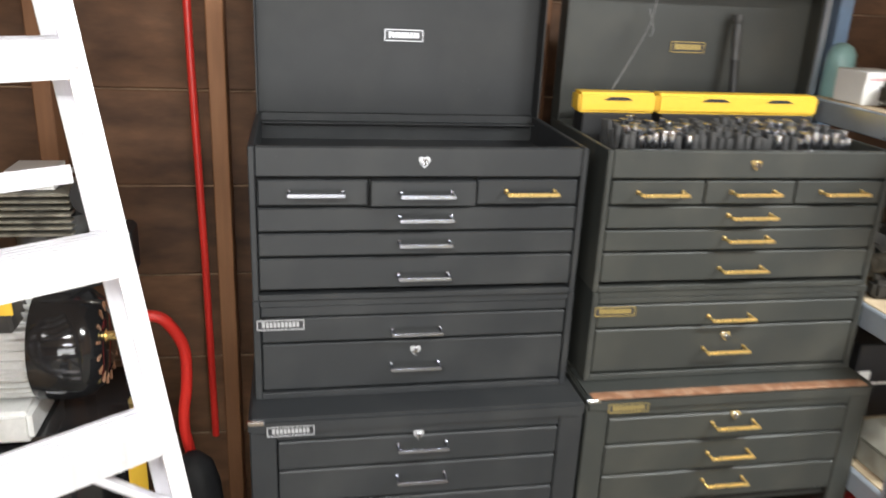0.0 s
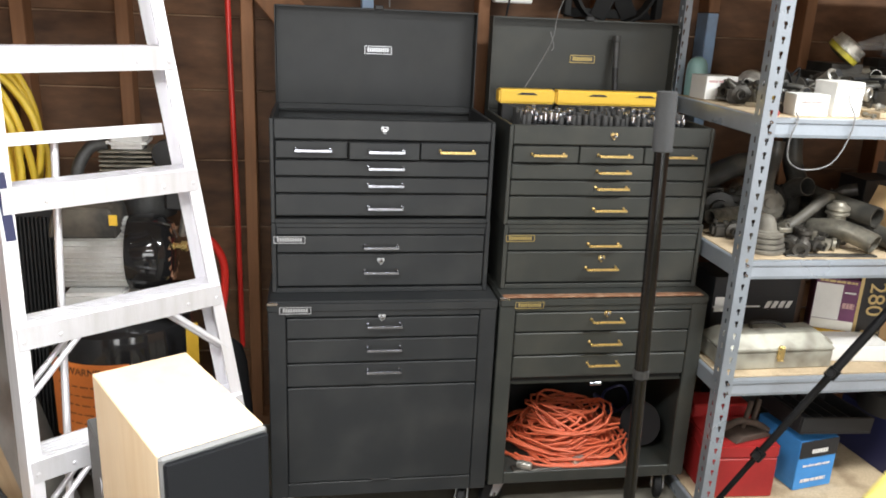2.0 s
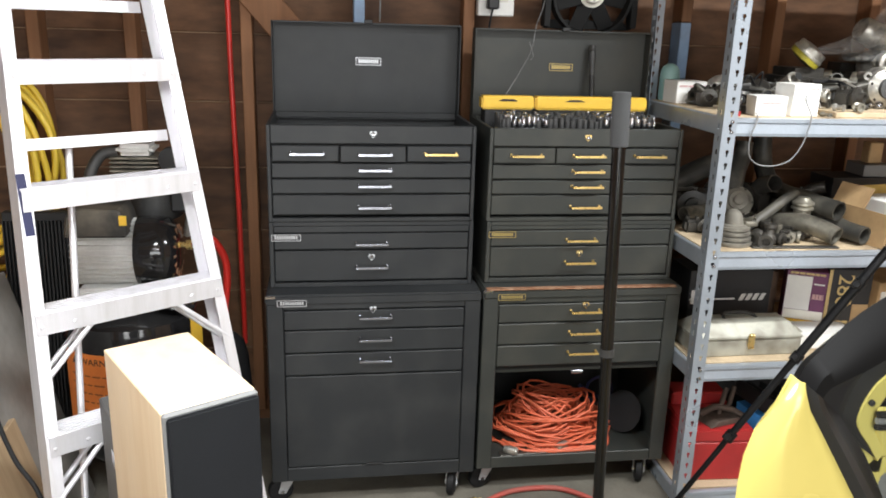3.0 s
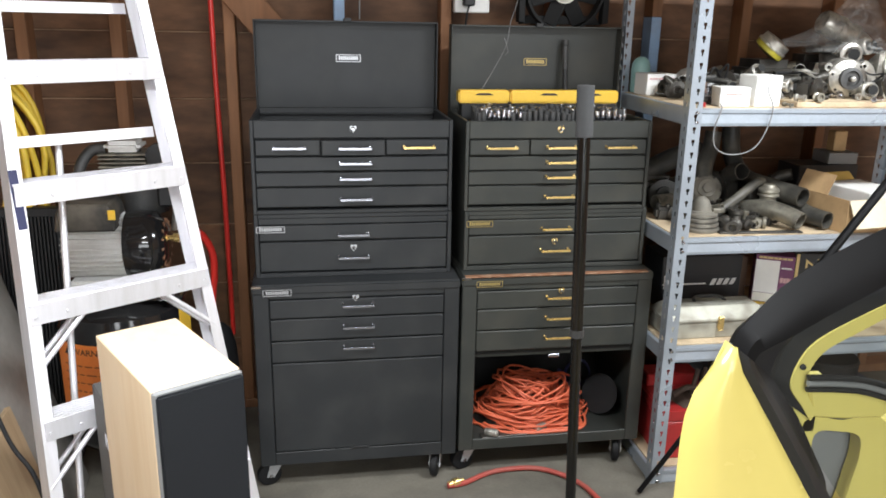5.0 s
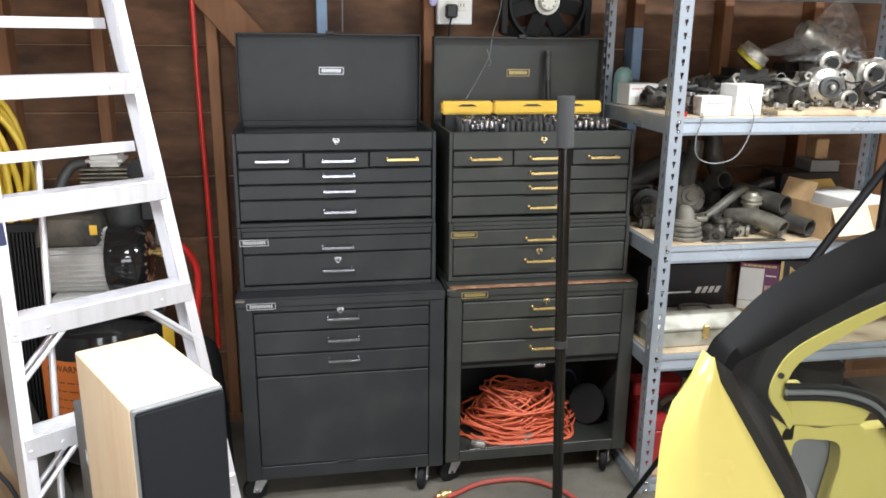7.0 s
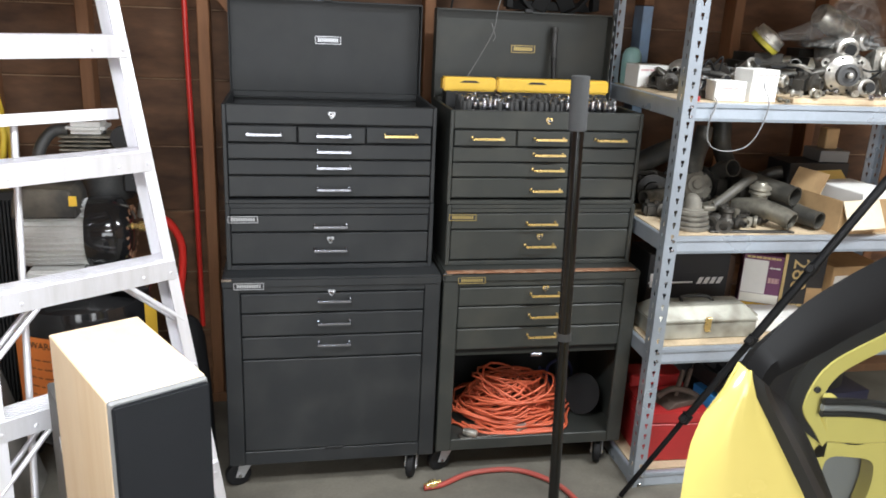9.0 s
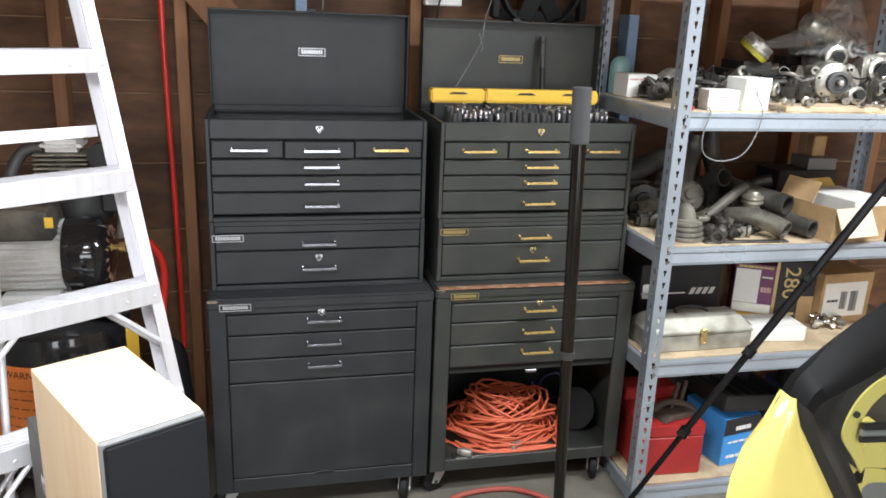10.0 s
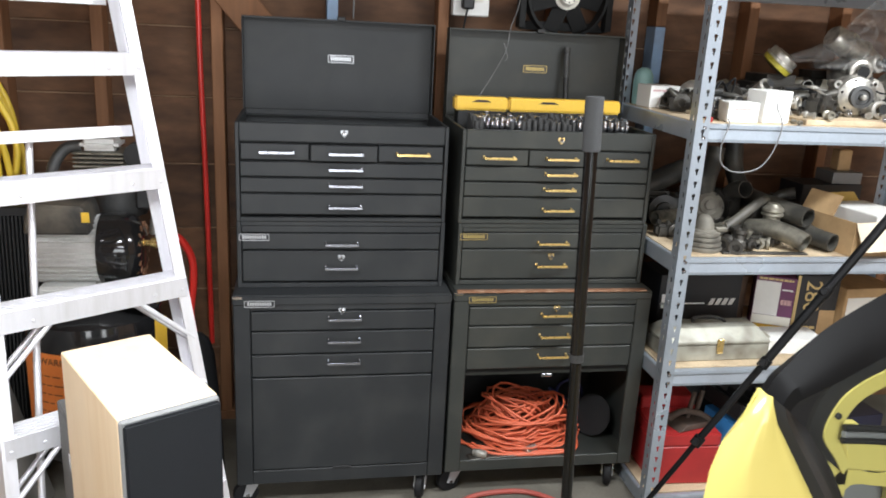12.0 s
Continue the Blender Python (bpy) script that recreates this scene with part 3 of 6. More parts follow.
def socket_set():
    rng = random.Random(4)
    k = 0
    for row, y in enumerate((1.515, 1.545, 1.575, 1.607, 1.64)):
        x = 0.635 + rng.random() * 0.01
        while x < 1.165:
            r = rng.uniform(0.007, 0.0105)
            x += r + 0.0015
            h = rng.uniform(0.072, 0.088) + 0.002 * row
            dark = 0.82 < x < 0.96 and rng.random() < 0.85 or rng.random() < 0.4
            bm = lathe([(0, 0), (r * 0.85, 0), (r * 0.85, h * 0.45), (r, h * 0.5), (r, h), (r * 0.72, h), (r * 0.68, h - 0.012), (0, h - 0.012)], 10)
            ob = solo("socket", bm, M_IRON if dark else M_CHROME, "black impact socket standing in the chest" if dark else "chrome socket standing in the chest",
                      "socket", pose(x, y + rng.uniform(-0.005, 0.005), TRAY, rng.uniform(-2, 2), rng.uniform(-2, 2), 0), "sockets", smooth=40)
            x += r
            k += 1


socket_set()
for x, y, yaw in ((1.06, 1.50, 20), (1.13, 1.56, 75)):
    rt = thing("ratchet", "dull steel ratchet lying on the socket tray", "ratchet", pose(x, y, TRAY + 0.012, 0, 0, yaw), "ratchets")
    part("shank", sweep([(0, 0, 0), (0.09, 0, 0.004)], 0.006, 8), M_PARTS_MID, rt, smooth=40)
    part("head", lathe([(0, -0.01), (0.015, -0.009), (0.016, 0.009), (0, 0.01)], 14), M_PARTS_MID, rt, smooth=40)
for x0, x1 in ((0.612, 0.80), (0.803, 1.213)):
    bm = box(x0, x1, 1.705, 1.755, 1.318, 1.364, 0.006, None, 2)
    t = thing("socket_holder", "yellow plastic tool holder lying across the open chest", "tool holder", group="yellow holders")
    part("body", bm, M_YELLOW, t)
    part("base", box(x0 + 0.01, x1 - 0.01, 1.70, 1.76, TRAY, 1.318, 0.003), M_BLACK, t)
    for u in (0.35, 0.75) if x1 > 1 else (0.5,):
        c = x0 + (x1 - x0) * u
        part("slot", prism([(c - 0.035, 1.347), (c - 0.02, 1.354), (c + 0.02, 1.354), (c + 0.035, 1.347)], 0.004, None, 0, pose(0, 1.7025, 0)), M_BLACK, t, "dark finger slot")
bar = thing("breaker_bar", "long black and chrome breaker bar leaning on the chest lid", "breaker bar")
part("shaft", sweep([(1.033, 1.765, TRAY), (1.030, 1.797, 1.44)], 0.010, 10), M_BLACK, bar, smooth=40)
part("grip", lathe([(0, 0), (0.0125, 0), (0.0125, 0.004), (0.0095, 0.008), (0.0095, 0.03), (0.0115, 0.035), (0.0115, 0.075), (0.009, 0.085), (0.013, 0.09), (0.013, 0.105), (0, 0.107)], 12, None,
     pose(1.030, 1.797, 1.435, -8, 0, 0)), M_IRON, bar, "knurled chrome grip", smooth=40)


def cord_coil():
    rng = random.Random(21)
    c = thing("extension_cord", "bright orange extension cord heaped in coils in the open cabinet bay", "cord")
    pts = []
    turns = 50
    n = turns * 16
    for i in range(n + 1):
        f = i / n
        a = 2 * math.pi * turns * f
        wob = noise.noise(Vector((math.cos(a) * 1.4 + f * 9, math.sin(a) * 1.4, f * 30)))
        wob2 = noise.noise(Vector((f * 40, 5.2, a * 0.25)))
        r = 0.125 + 0.055 * wob + 0.025 * math.sin(f * 27)
        lift = 0.165 * f ** 0.8
        pts.append((0.895 + 0.035 * wob2 + (r * 1.55) * math.cos(a) * (1 - 0.5 * f), 1.585 + r * math.sin(a) * (1 - 0.35 * f),
                    max(0.143, 0.144 + lift * (0.55 + 0.45 * math.sin(a + 3 * f * 6)) + 0.022 * wob2)))
    part("cable", sweep(pts, 0.0043, 7), M_ORANGE, c, smooth=60)
    for k in range(3):
        part("loose_loop", sweep(smooth_path([(0.70 + 0.05 * k, 1.5, 0.15), (0.76 + 0.05 * k, 1.43, 0.146), (0.9 + 0.05 * k, 1.415 + 0.01 * k, 0.143), (1.06, 1.43, 0.146), (1.10 - 0.03 * k, 1.52, 0.15)], 8), 0.0058, 7), M_ORANGE, c, smooth=60)
    plug = lathe([(0, 0), (0.012, 0), (0.015, 0.02), (0.015, 0.045), (0.011, 0.05), (0, 0.05)], 12, None, pose(0.69, 1.43, 0.155, 90, 0, 60))
    part("plug", plug, M_PARTS_LIGHT, c, "grey metal plug end")
    plug = lathe([(0, 0), (0.012, 0), (0.015, 0.02), (0.015, 0.045), (0.011, 0.05), (0, 0.05)], 12, None, pose(0.88, 1.425, 0.152, 90, 0, 120))
    part("plug", plug, M_PARTS_LIGHT, c, "grey metal plug end")


cord_coil()
solo("sanding_disc", lathe([(0, 0), (0.02, 0.002), (0.075, 0.004), (0.078, 0.007), (0.02, 0.009), (0, 0.009)], 32, None, pose(1.175, 1.56, 0.212, 66, 0, -55)), M_RUBBER,
     "dark grey disc leaning in the cabinet bay", "disc", smooth=40)
solo("cable_bundle", sweep(smooth_path([(1.10, 1.72, 0.14), (1.08, 1.7, 0.26), (1.14, 1.68, 0.3), (1.18, 1.7, 0.22), (1.12, 1.72, 0.17), (1.06, 1.74, 0.24), (1.2, 1.72, 0.145)], 8), 0.005, 6), M_NAVY,
     "thin dark blue cable behind the orange cord", "cable", smooth=60)
solo("flat_tool", box(-0.13, 0.13, -0.018, 0.018, 0, 0.008, 0.002), M_PARTS, "flat grey steel tool on the bay floor", "tool", pose(0.80, 1.425, 0.137, 0, 0, 4))


# ---- things on the wall ----
def wall_things():
    o = thing("wall_outlet", "white wall outlet with a black plug on a stud", "outlet")
    part("box", box(0.64, 0.775, 1.985, 2.030, 1.632, 1.80, 0.004), M_WHITE, o)
    for x in (0.685, 0.735):
        for z in (1.70, 1.765):
            part("socket_face", box(x - 0.016, x + 0.016, 1.982, 1.986, z - 0.018, z + 0.018, 0.002), M_BULB, o)
            for dx in (-0.006, 0.006):
                part("slot", box(x + dx - 0.0012, x + dx + 0.0012, 1.981, 1.983, z - 0.003, z + 0.009), M_BLACK_AND_SHADE, o)
    p = part("plug", box(0.668, 0.712, 1.945, 1.982, 1.655, 1.705, 0.006), M_BLACK, o, "black plug")
    part("plug_lead", sweep(smooth_path([(0.69, 1.96, 1.655), (0.682, 1.955, 1.62), (0.676, 1.99, 1.5), (0.67, 2.0, 1.3)], 6), 0.004, 6), M_BLACK, o)
    solo("night_light", box(0.612, 0.64, 1.99, 2.03, 1.70, 1.745, 0.006, None, 2), mat("violet_plastic", (0.45, 0.4, 0.7), 0.4, 0, 60, 0.05, 0.02), "small violet plastic lamp beside the outlet", "night light")
    f = thing("radiator_fan", "black radiator fan hung on the wall above the chest", "fan")
    cx, cz, y = 1.068, 1.722, 1.985
    shroud = bmesh.new()
    n = 40
    for i in range(n):
        a0, a1 = 2 * math.pi * i / n, 2 * math.pi * (i + 1) / n
        for (r0, r1, ya, yb) in ((0.145, 0.155, y - 0.03, y + 0.03),):
            vs = [(r, a, yy) for r in (r0, r1) for a in (a0, a1) for yy in (ya, yb)]
            v = [shroud.verts.new((cx + r * math.cos(a), yy, cz + r * math.sin(a))) for r, a, yy in vs]
            for q in ((0, 1, 3, 2), (4, 6, 7, 5), (0, 4, 5, 1), (2, 3, 7, 6), (0, 2, 6, 4), (1, 5, 7, 3)):
                shroud.faces.new([v[j] for j in q])
    bmesh.ops.remove_doubles(shroud, verts=shroud.verts, dist=1e-5)
    part("ring", shroud, M_BLACK_AND_SHADE, f)
    for sx in (-1, 1):
        part("shroud", prism([(cx + sx * 0.156, cz - 0.125), (cx + sx * 0.18, cz - 0.12), (cx + sx * 0.18, cz + 0.12), (cx + sx * 0.156, cz + 0.12)], 0.05, None, 0.002, pose(0, y - 0.02, 0)), M_BLACK_AND_SHADE, f)
    part("shroud", prism([(cx - 0.17, cz - 0.128), (cx + 0.17, cz - 0.128), (cx + 0.14, cz - 0.095), (cx - 0.14, cz - 0.095)], 0.02, None, 0.002, pose(0, y + 0.02, 0)), M_BLACK_AND_SHADE, f)
    for k in range(7):
        b = bmesh.new()
        merge(b, box(0.035, 0.14, -0.004, 0.004, -0.03, 0.03, 0.003), pose(cx, y, cz, 0, k * 360 / 7 + 10, 0) @ pose(0, 0, 0, 28, 0, 0))
        part("blade", b, M_BLACK_AND_SHADE, f)
    for k in range(3):
        part("strut", merge(bmesh.new(), box(0.03, 0.15, 0.03, 0.04, -0.006, 0.006), pose(cx, y, cz, 0, k * 120 + 60, 0)), M_BLACK_AND_SHADE, f)
    hub = part("hub", lathe([(0, 0.02), (0.03, 0.02), (0.036, 0.014), (0.038, 0), (0.05, -0.004), (0, -0.01)], 28, None, pose(cx, y - 0.02, cz, 90, 0, 0)), M_BULB, f, "ivory hub plate", smooth=40)
    for k in range(8):
        a = 2 * math.pi * k / 8
        part("hole", lathe([(0, 0.0212), (0.003, 0.021), (0.003, 0.019)], 8, None, pose(cx + 0.025 * math.cos(a), y - 0.0195, cz + 0.025 * math.sin(a), 90, 0, 0)), M_BLACK_AND_SHADE, hub)
    solo("hanging_wire", sweep(smooth_path([(0.86, 1.80, 2.6), (0.85, 1.8, 1.9), (0.842, 1.8, 1.70), (0.815, 1.8, 1.60), (0.80, 1.79, 1.52), (0.755, 1.77, 1.44), (0.70, 1.75, 1.355), (0.69, 1.76, 1.335)], 8), 0.0016, 6), M_GREYBOX,
         "thin grey wire hanging down in front of the lid", "wire", smooth=60)
    solo("wire_end", sweep(smooth_path([(0.8, 1.79, 1.525), (0.79, 1.785, 1.545), (0.806, 1.787, 1.50), (0.796, 1.78, 1.485)], 5), 0.0012, 5), M_GREYBOX, "frayed end of a thin wire", "wire")
    solo("red_pipe", sweep([(-0.262, 1.99, 2.1), (-0.258, 1.99, 1.4), (-0.25, 1.985, 0.9), (-0.247, 1.98, 0.36)], 0.0095, 12), M_REDHOSE, "bright red air hose hanging down the wall beside a stud", "hose", smooth=60)
    h = thing("yellow_hose", "coil of yellow hose hanging on the stud wall", "hose")
    rng = random.Random(5)
    for k in range(15):
        rx, rz = rng.uniform(0.17, 0.30), rng.uniform(0.29, 0.46)
        cx, cz, yy = -1.15 + rng.uniform(-0.02, 0.02), 1.43 - rz - rng.uniform(0, 0.02), 1.80 + 0.015 * k
        pts = [(cx + rx * math.sin(a) * (1 + 0.08 * math.sin(2 * a + k)), yy + 0.01 * math.sin(3 * a + k), cz + rz * math.cos(a)) for a in (2 * math.pi * j / 36 for j in range(36))]
        part("loop", sweep(pts, 0.0115, 8, closed=True), M_YELLOWHOSE, h, smooth=60)
    part("hanger", sweep([(-1.15, 2.12, 1.40), (-1.15, 1.79, 1.40), (-1.15, 1.78, 1.43)], 0.008, 8), M_PARTS, h, "steel hook")
    solo("grey_cable", sweep(smooth_path([(0.285, 2.08, 2.6), (0.288, 2.09, 1.9), (0.284, 2.08, 1.6)], 5), 0.003, 6), M_GREYBOX, "thin grey cable on the planks", "cable", smooth=60)


wall_things()


# ---- compressor corner ----
def compressor():
    c = thing("air_compressor", "black air compressor with silver motor and orange warning label", "compressor", pose(-0.512, 1.60, 0))
    R, tx = 0.215, -0.06
    tank = [(0.0, 0.14), (0.1, 0.145), (0.185, 0.175), (R, 0.22), (R, 0.60), (0.205, 0.65), (0.16, 0.685), (0.08, 0.70), (0, 0.702)]
    part("tank", lathe(tank, 48, None, pose(tx, 0, 0)), M_TANK, c, "glossy black tank", smooth=40)
    for k in range(3):
        a = 2 * math.pi * k / 3 + 0.5
        part("foot", box(tx + 0.15 * math.cos(a) - 0.02, tx + 0.15 * math.cos(a) + 0.02, 0.15 * math.sin(a) - 0.02, 0.15 * math.sin(a) + 0.02, 0, 0.2, 0.004), M_TANK, c)
    lab = bmesh.new()
    n = 20
    a0, a1 = radians(212), radians(286)
    top = [lab.verts.new((tx + (R + 0.0015) * math.cos(a0 + (a1 - a0) * i / n), (R + 0.0015) * math.sin(a0 + (a1 - a0) * i / n), 0.575)) for i in range(n + 1)]
    low = [lab.verts.new((tx + (R + 0.0015) * math.cos(a0 + (a1 - a0) * i / n), (R + 0.0015) * math.sin(a0 + (a1 - a0) * i / n), 0.31)) for i in range(n + 1)]
    for i in range(n):
        lab.faces.new((low[i], low[i + 1], top[i + 1], top[i]))
    label = part("warning_label", lab, M_ORANGE_LABEL, c, "orange warning label", smooth=60)

    def bend(ob):
        for v in ob.data.vertices:
            a = radians(252) + v.co.x / R
            rr = R + 0.0025 + v.co.z * 0.5
            v.co = (tx + rr * math.cos(a), rr * math.sin(a), v.co.y)
        return ob

    w = words("WARNING", 0.03, M_BLACK, Matrix.Identity(4), label)
    for v in w.data.vertices:
        v.co.y += 0.548
        v.co.x += 0.012
    bend(w)
    rows = bmesh.new()
    rr = random.Random(3)
    for k in range(5):
        z = 0.50 - 0.03 * k
        x = -0.105
        while x < 0.08:
            l = rr.uniform(0.012, 0.035)
            own = bmesh.new()
            bmesh.ops.create_grid(own, x_segments=2, y_segments=1, size=0.5)
            bmesh.ops.scale(own, vec=(l, 0.0045, 1), verts=own.verts)
            bmesh.ops.translate(own, vec=(x + l / 2, z, 0), verts=own.verts)
            merge(rows, own)
            x += l + 0.008
    bend(part("print_lines", rows, mat("faded_print", (0.35, 0.09, 0.03), 0.6, 0, 90, 0.1, 0), label))
    tri = bmesh.new()
    v = [tri.verts.new(p) for p in ((-0.1, 0.535, 0), (-0.072, 0.535, 0), (-0.086, 0.56, 0))]
    tri.faces.new(v)
    bend(part("print", tri, M_BLACK, label))
    part("platform", box(-0.2, 0.17, -0.15, 0.13, 0.70, 0.715, 0.004), M_TANK, c)
    # motor: finned silver body, black end bell
    mx0, mx1, my, mz, r = -0.185, 0.0, -0.07, 0.875, 0.105
    body = lathe([(0, 0), (r - 0.012, 0), (r - 0.012, mx1 - mx0), (0, mx1 - mx0)], 40, None, pose(mx0, my, mz, 0, 90, 0))
    motor = part("motor", body, M_MOTOR, c, "silver finned electric motor", smooth=40)
    for k in range(34):
        a = 2 * math.pi * k / 34
        fin = box(mx0, mx1, -0.0017, 0.0017, r - 0.014, r, 0)
        part("fin", fin, M_MOTOR, motor, m=Matrix.Translation((0, my, mz)) @ pose(0, 0, 0, math.degrees(a), 0, 0))
    part("motor_foot", box(mx0 + 0.01, mx1 - 0.005, my - 0.11, my + 0.1, 0.715, 0.782, 0.01, None, 2), M_MOTOR, c, "silver motor foot")
    part("end_bell", lathe([(0, 0.0), (r + 0.006, 0.0), (r + 0.008, 0.05), (r + 0.002, 0.09), (r - 0.02, 0.115), (0.05, 0.125), (0, 0.126)], 40, None, pose(mx1, my, mz, 0, 90, 0)), M_TANK, c, "glossy black fan cover", smooth=50)
    grill = bmesh.new()
    for k in range(16):
        a = 2 * math.pi * k / 16
        merge(grill, box(0.018, 0.085, -0.003, 0.003, 0, 0.004), pose(mx1 + 0.117, my, mz, 0, 90, 0) @ pose(0, 0, 0, 0, 0, math.degrees(a)))
    part("vent", grill, M_RUST, c, "rusty brown fan vents")
    cover = prism([(-0.195, 0.945), (-0.012, 0.945), (-0.018, 1.0), (-0.03, 1.03), (-0.16, 1.036), (-0.185, 1.01)], 0.16, None, 0.006, pose(0, -0.178, 0))
    part("capacitor_box", cover, mat("dusty_black", (0.03, 0.028, 0.026), 0.6, 0, 120, 0.2, 0.15, (0.2, 0.17, 0.13), 9, 0.8), c, "dusty black capacitor cover")
    part("sticker", box(-0.03, -0.008, -0.184, -0.1805, 0.985, 1.015), M_YELLOW, c, "small yellow sticker")
    # pump
    part("crankcase", lathe([(0, 0), (0.075, 0), (0.085, 0.03), (0.08, 0.16), (0.06, 0.17), (0, 0.17)], 28, None, pose(0.03, 0.09, 0.95)), M_IRON, c, "cast iron pump body", smooth=40)
    part("pump_tube", sweep(smooth_path([(0.1, 0.05, 1.12), (0.14, 0.0, 1.1), (0.15, -0.02, 1.0), (0.13, 0.02, 0.9)], 6), 0.011, 10), M_PARTS_LIGHT, c, smooth=50)
    for k in range(7):
        part("cooling_fin", box(-0.09, 0.06, -0.01, 0.13, 1.075 + 0.0135 * k, 1.081 + 0.0135 * k, 0.002), M_PARTS_MID, c)
    part("cylinder", lathe([(0, 0), (0.05, 0), (0.05, 0.13), (0, 0.13)], 24, None, pose(-0.015, 0.06, 1.04)), M_IRON, c, smooth=40)
    part("cylinder_head", box(-0.07, 0.045, -0.005, 0.115, 1.166, 1.203, 0.014, None, 2), M_MOTOR, c, "grey cylinder head")
    part("air_filter", lathe([(0, 0), (0.035, 0), (0.04, 0.012), (0.04, 0.045), (0, 0.05)], 24, None, pose(0.10, 0.04, 1.155, 90, 0, 0)), M_BLACK, c, smooth=40)
    part("intake_pipe", sweep(smooth_path([(-0.07, 0.03, 1.175), (-0.115, 0.02, 1.168), (-0.15, 0.0, 1.11), (-0.155, 0.0, 1.03)], 6), 0.018, 10), M_IRON, c, smooth=50)
    part("pressure_switch", box(0.09, 0.17, -0.02, 0.06, 0.985, 1.09, 0.008), M_BLACK, c, "black pressure switch")
    part("red_knob", lathe([(0, 0), (0.014, 0), (0.014, 0.02), (0, 0.022)], 14, None, pose(0.1, -0.02, 1.075, 90, 0, 0)), M_REDPAINT, c, "red knob")
    fit_bm = lathe([(0, 0), (0.014, 0), (0.014, 0.02), (0.009, 0.022), (0.009, 0.04), (0.016, 0.042), (0.016, 0.06), (0, 0.062)], 10, None, pose(0.105, -0.10, 0.90, 0, 90, 0))
    part("brass_fitting", fit_bm, M_BRASS, c, "brass coupling")
    part("drain_fitting", lathe([(0, 0), (0.012, 0), (0.012, 0.03), (0, 0.032)], 8, None, pose(0.16, -0.07, 0.715, 20, 0, 0)), M_BRASS, c, "brass coupling")
    part("tag", box(0.155, 0.19, -0.16, -0.158, 0.55, 0.68), M_YELLOW, c, "yellow hanging tag")
    solo("red_hose", sweep(smooth_path([(-0.345, 1.58, 0.90), (-0.32, 1.59, 0.90), (-0.29, 1.60, 0.88), (-0.262, 1.62, 0.81), (-0.262, 1.63, 0.72), (-0.275, 1.64, 0.60), (-0.26, 1.68, 0.4), (-0.29, 1.72, 0.05)], 8), 0.0125, 12), M_REDHOSE,
         "glossy red air hose looping from the compressor to the floor", "hose", smooth=60)


compressor()
solo("rubber_roll", lathe([(0, 0), (0.055, 0), (0.058, 0.02), (0.06, 0.3), (0.055, 0.48), (0.043, 0.535), (0.02, 0.56), (0, 0.564)], 24, None, pose(-0.225, 1.56, 0, -3, -3, 0)), M_RUBBER,
     "black rubber roll standing beside the cabinet", "roll", smooth=50)
bin_ = thing("black_bin", "ribbed black bin with an orange tub on top", "bin", pose(-1.14, 1.62, 0))
part("body", lathe([(0, 0), (0.16, 0), (0.185, 0.50), (0.19, 0.51), (0, 0.51)], 32), M_BLACK, bin_, smooth=40)
tub = thing("orange_tub", "orange plastic tub standing on the black bin", "tub", pose(-1.14, 1.62, 0.511))
part("body", lathe([(0, 0), (0.14, 0), (0.165, 0.2), (0.172, 0.205), (0.172, 0.215), (0.16, 0.215), (0.15, 0.05), (0, 0.05)], 32), M_ORANGE_LABEL, tub, smooth=40)
fins = thing("black_radiator", "black finned radiator leaning on the wall", "radiator", pose(-0.90, 1.70, 0, -4, 0, 0))
part("frame", box(-0.11, 0.11, 0.0, 0.05, 0, 0.95, 0.006), M_BLACK, fins)
for k in range(17):
    part("fin", box(-0.1 + 0.012 * k, -0.096 + 0.012 * k, -0.02, 0.0, 0.05, 0.92), M_BLACK, fins)


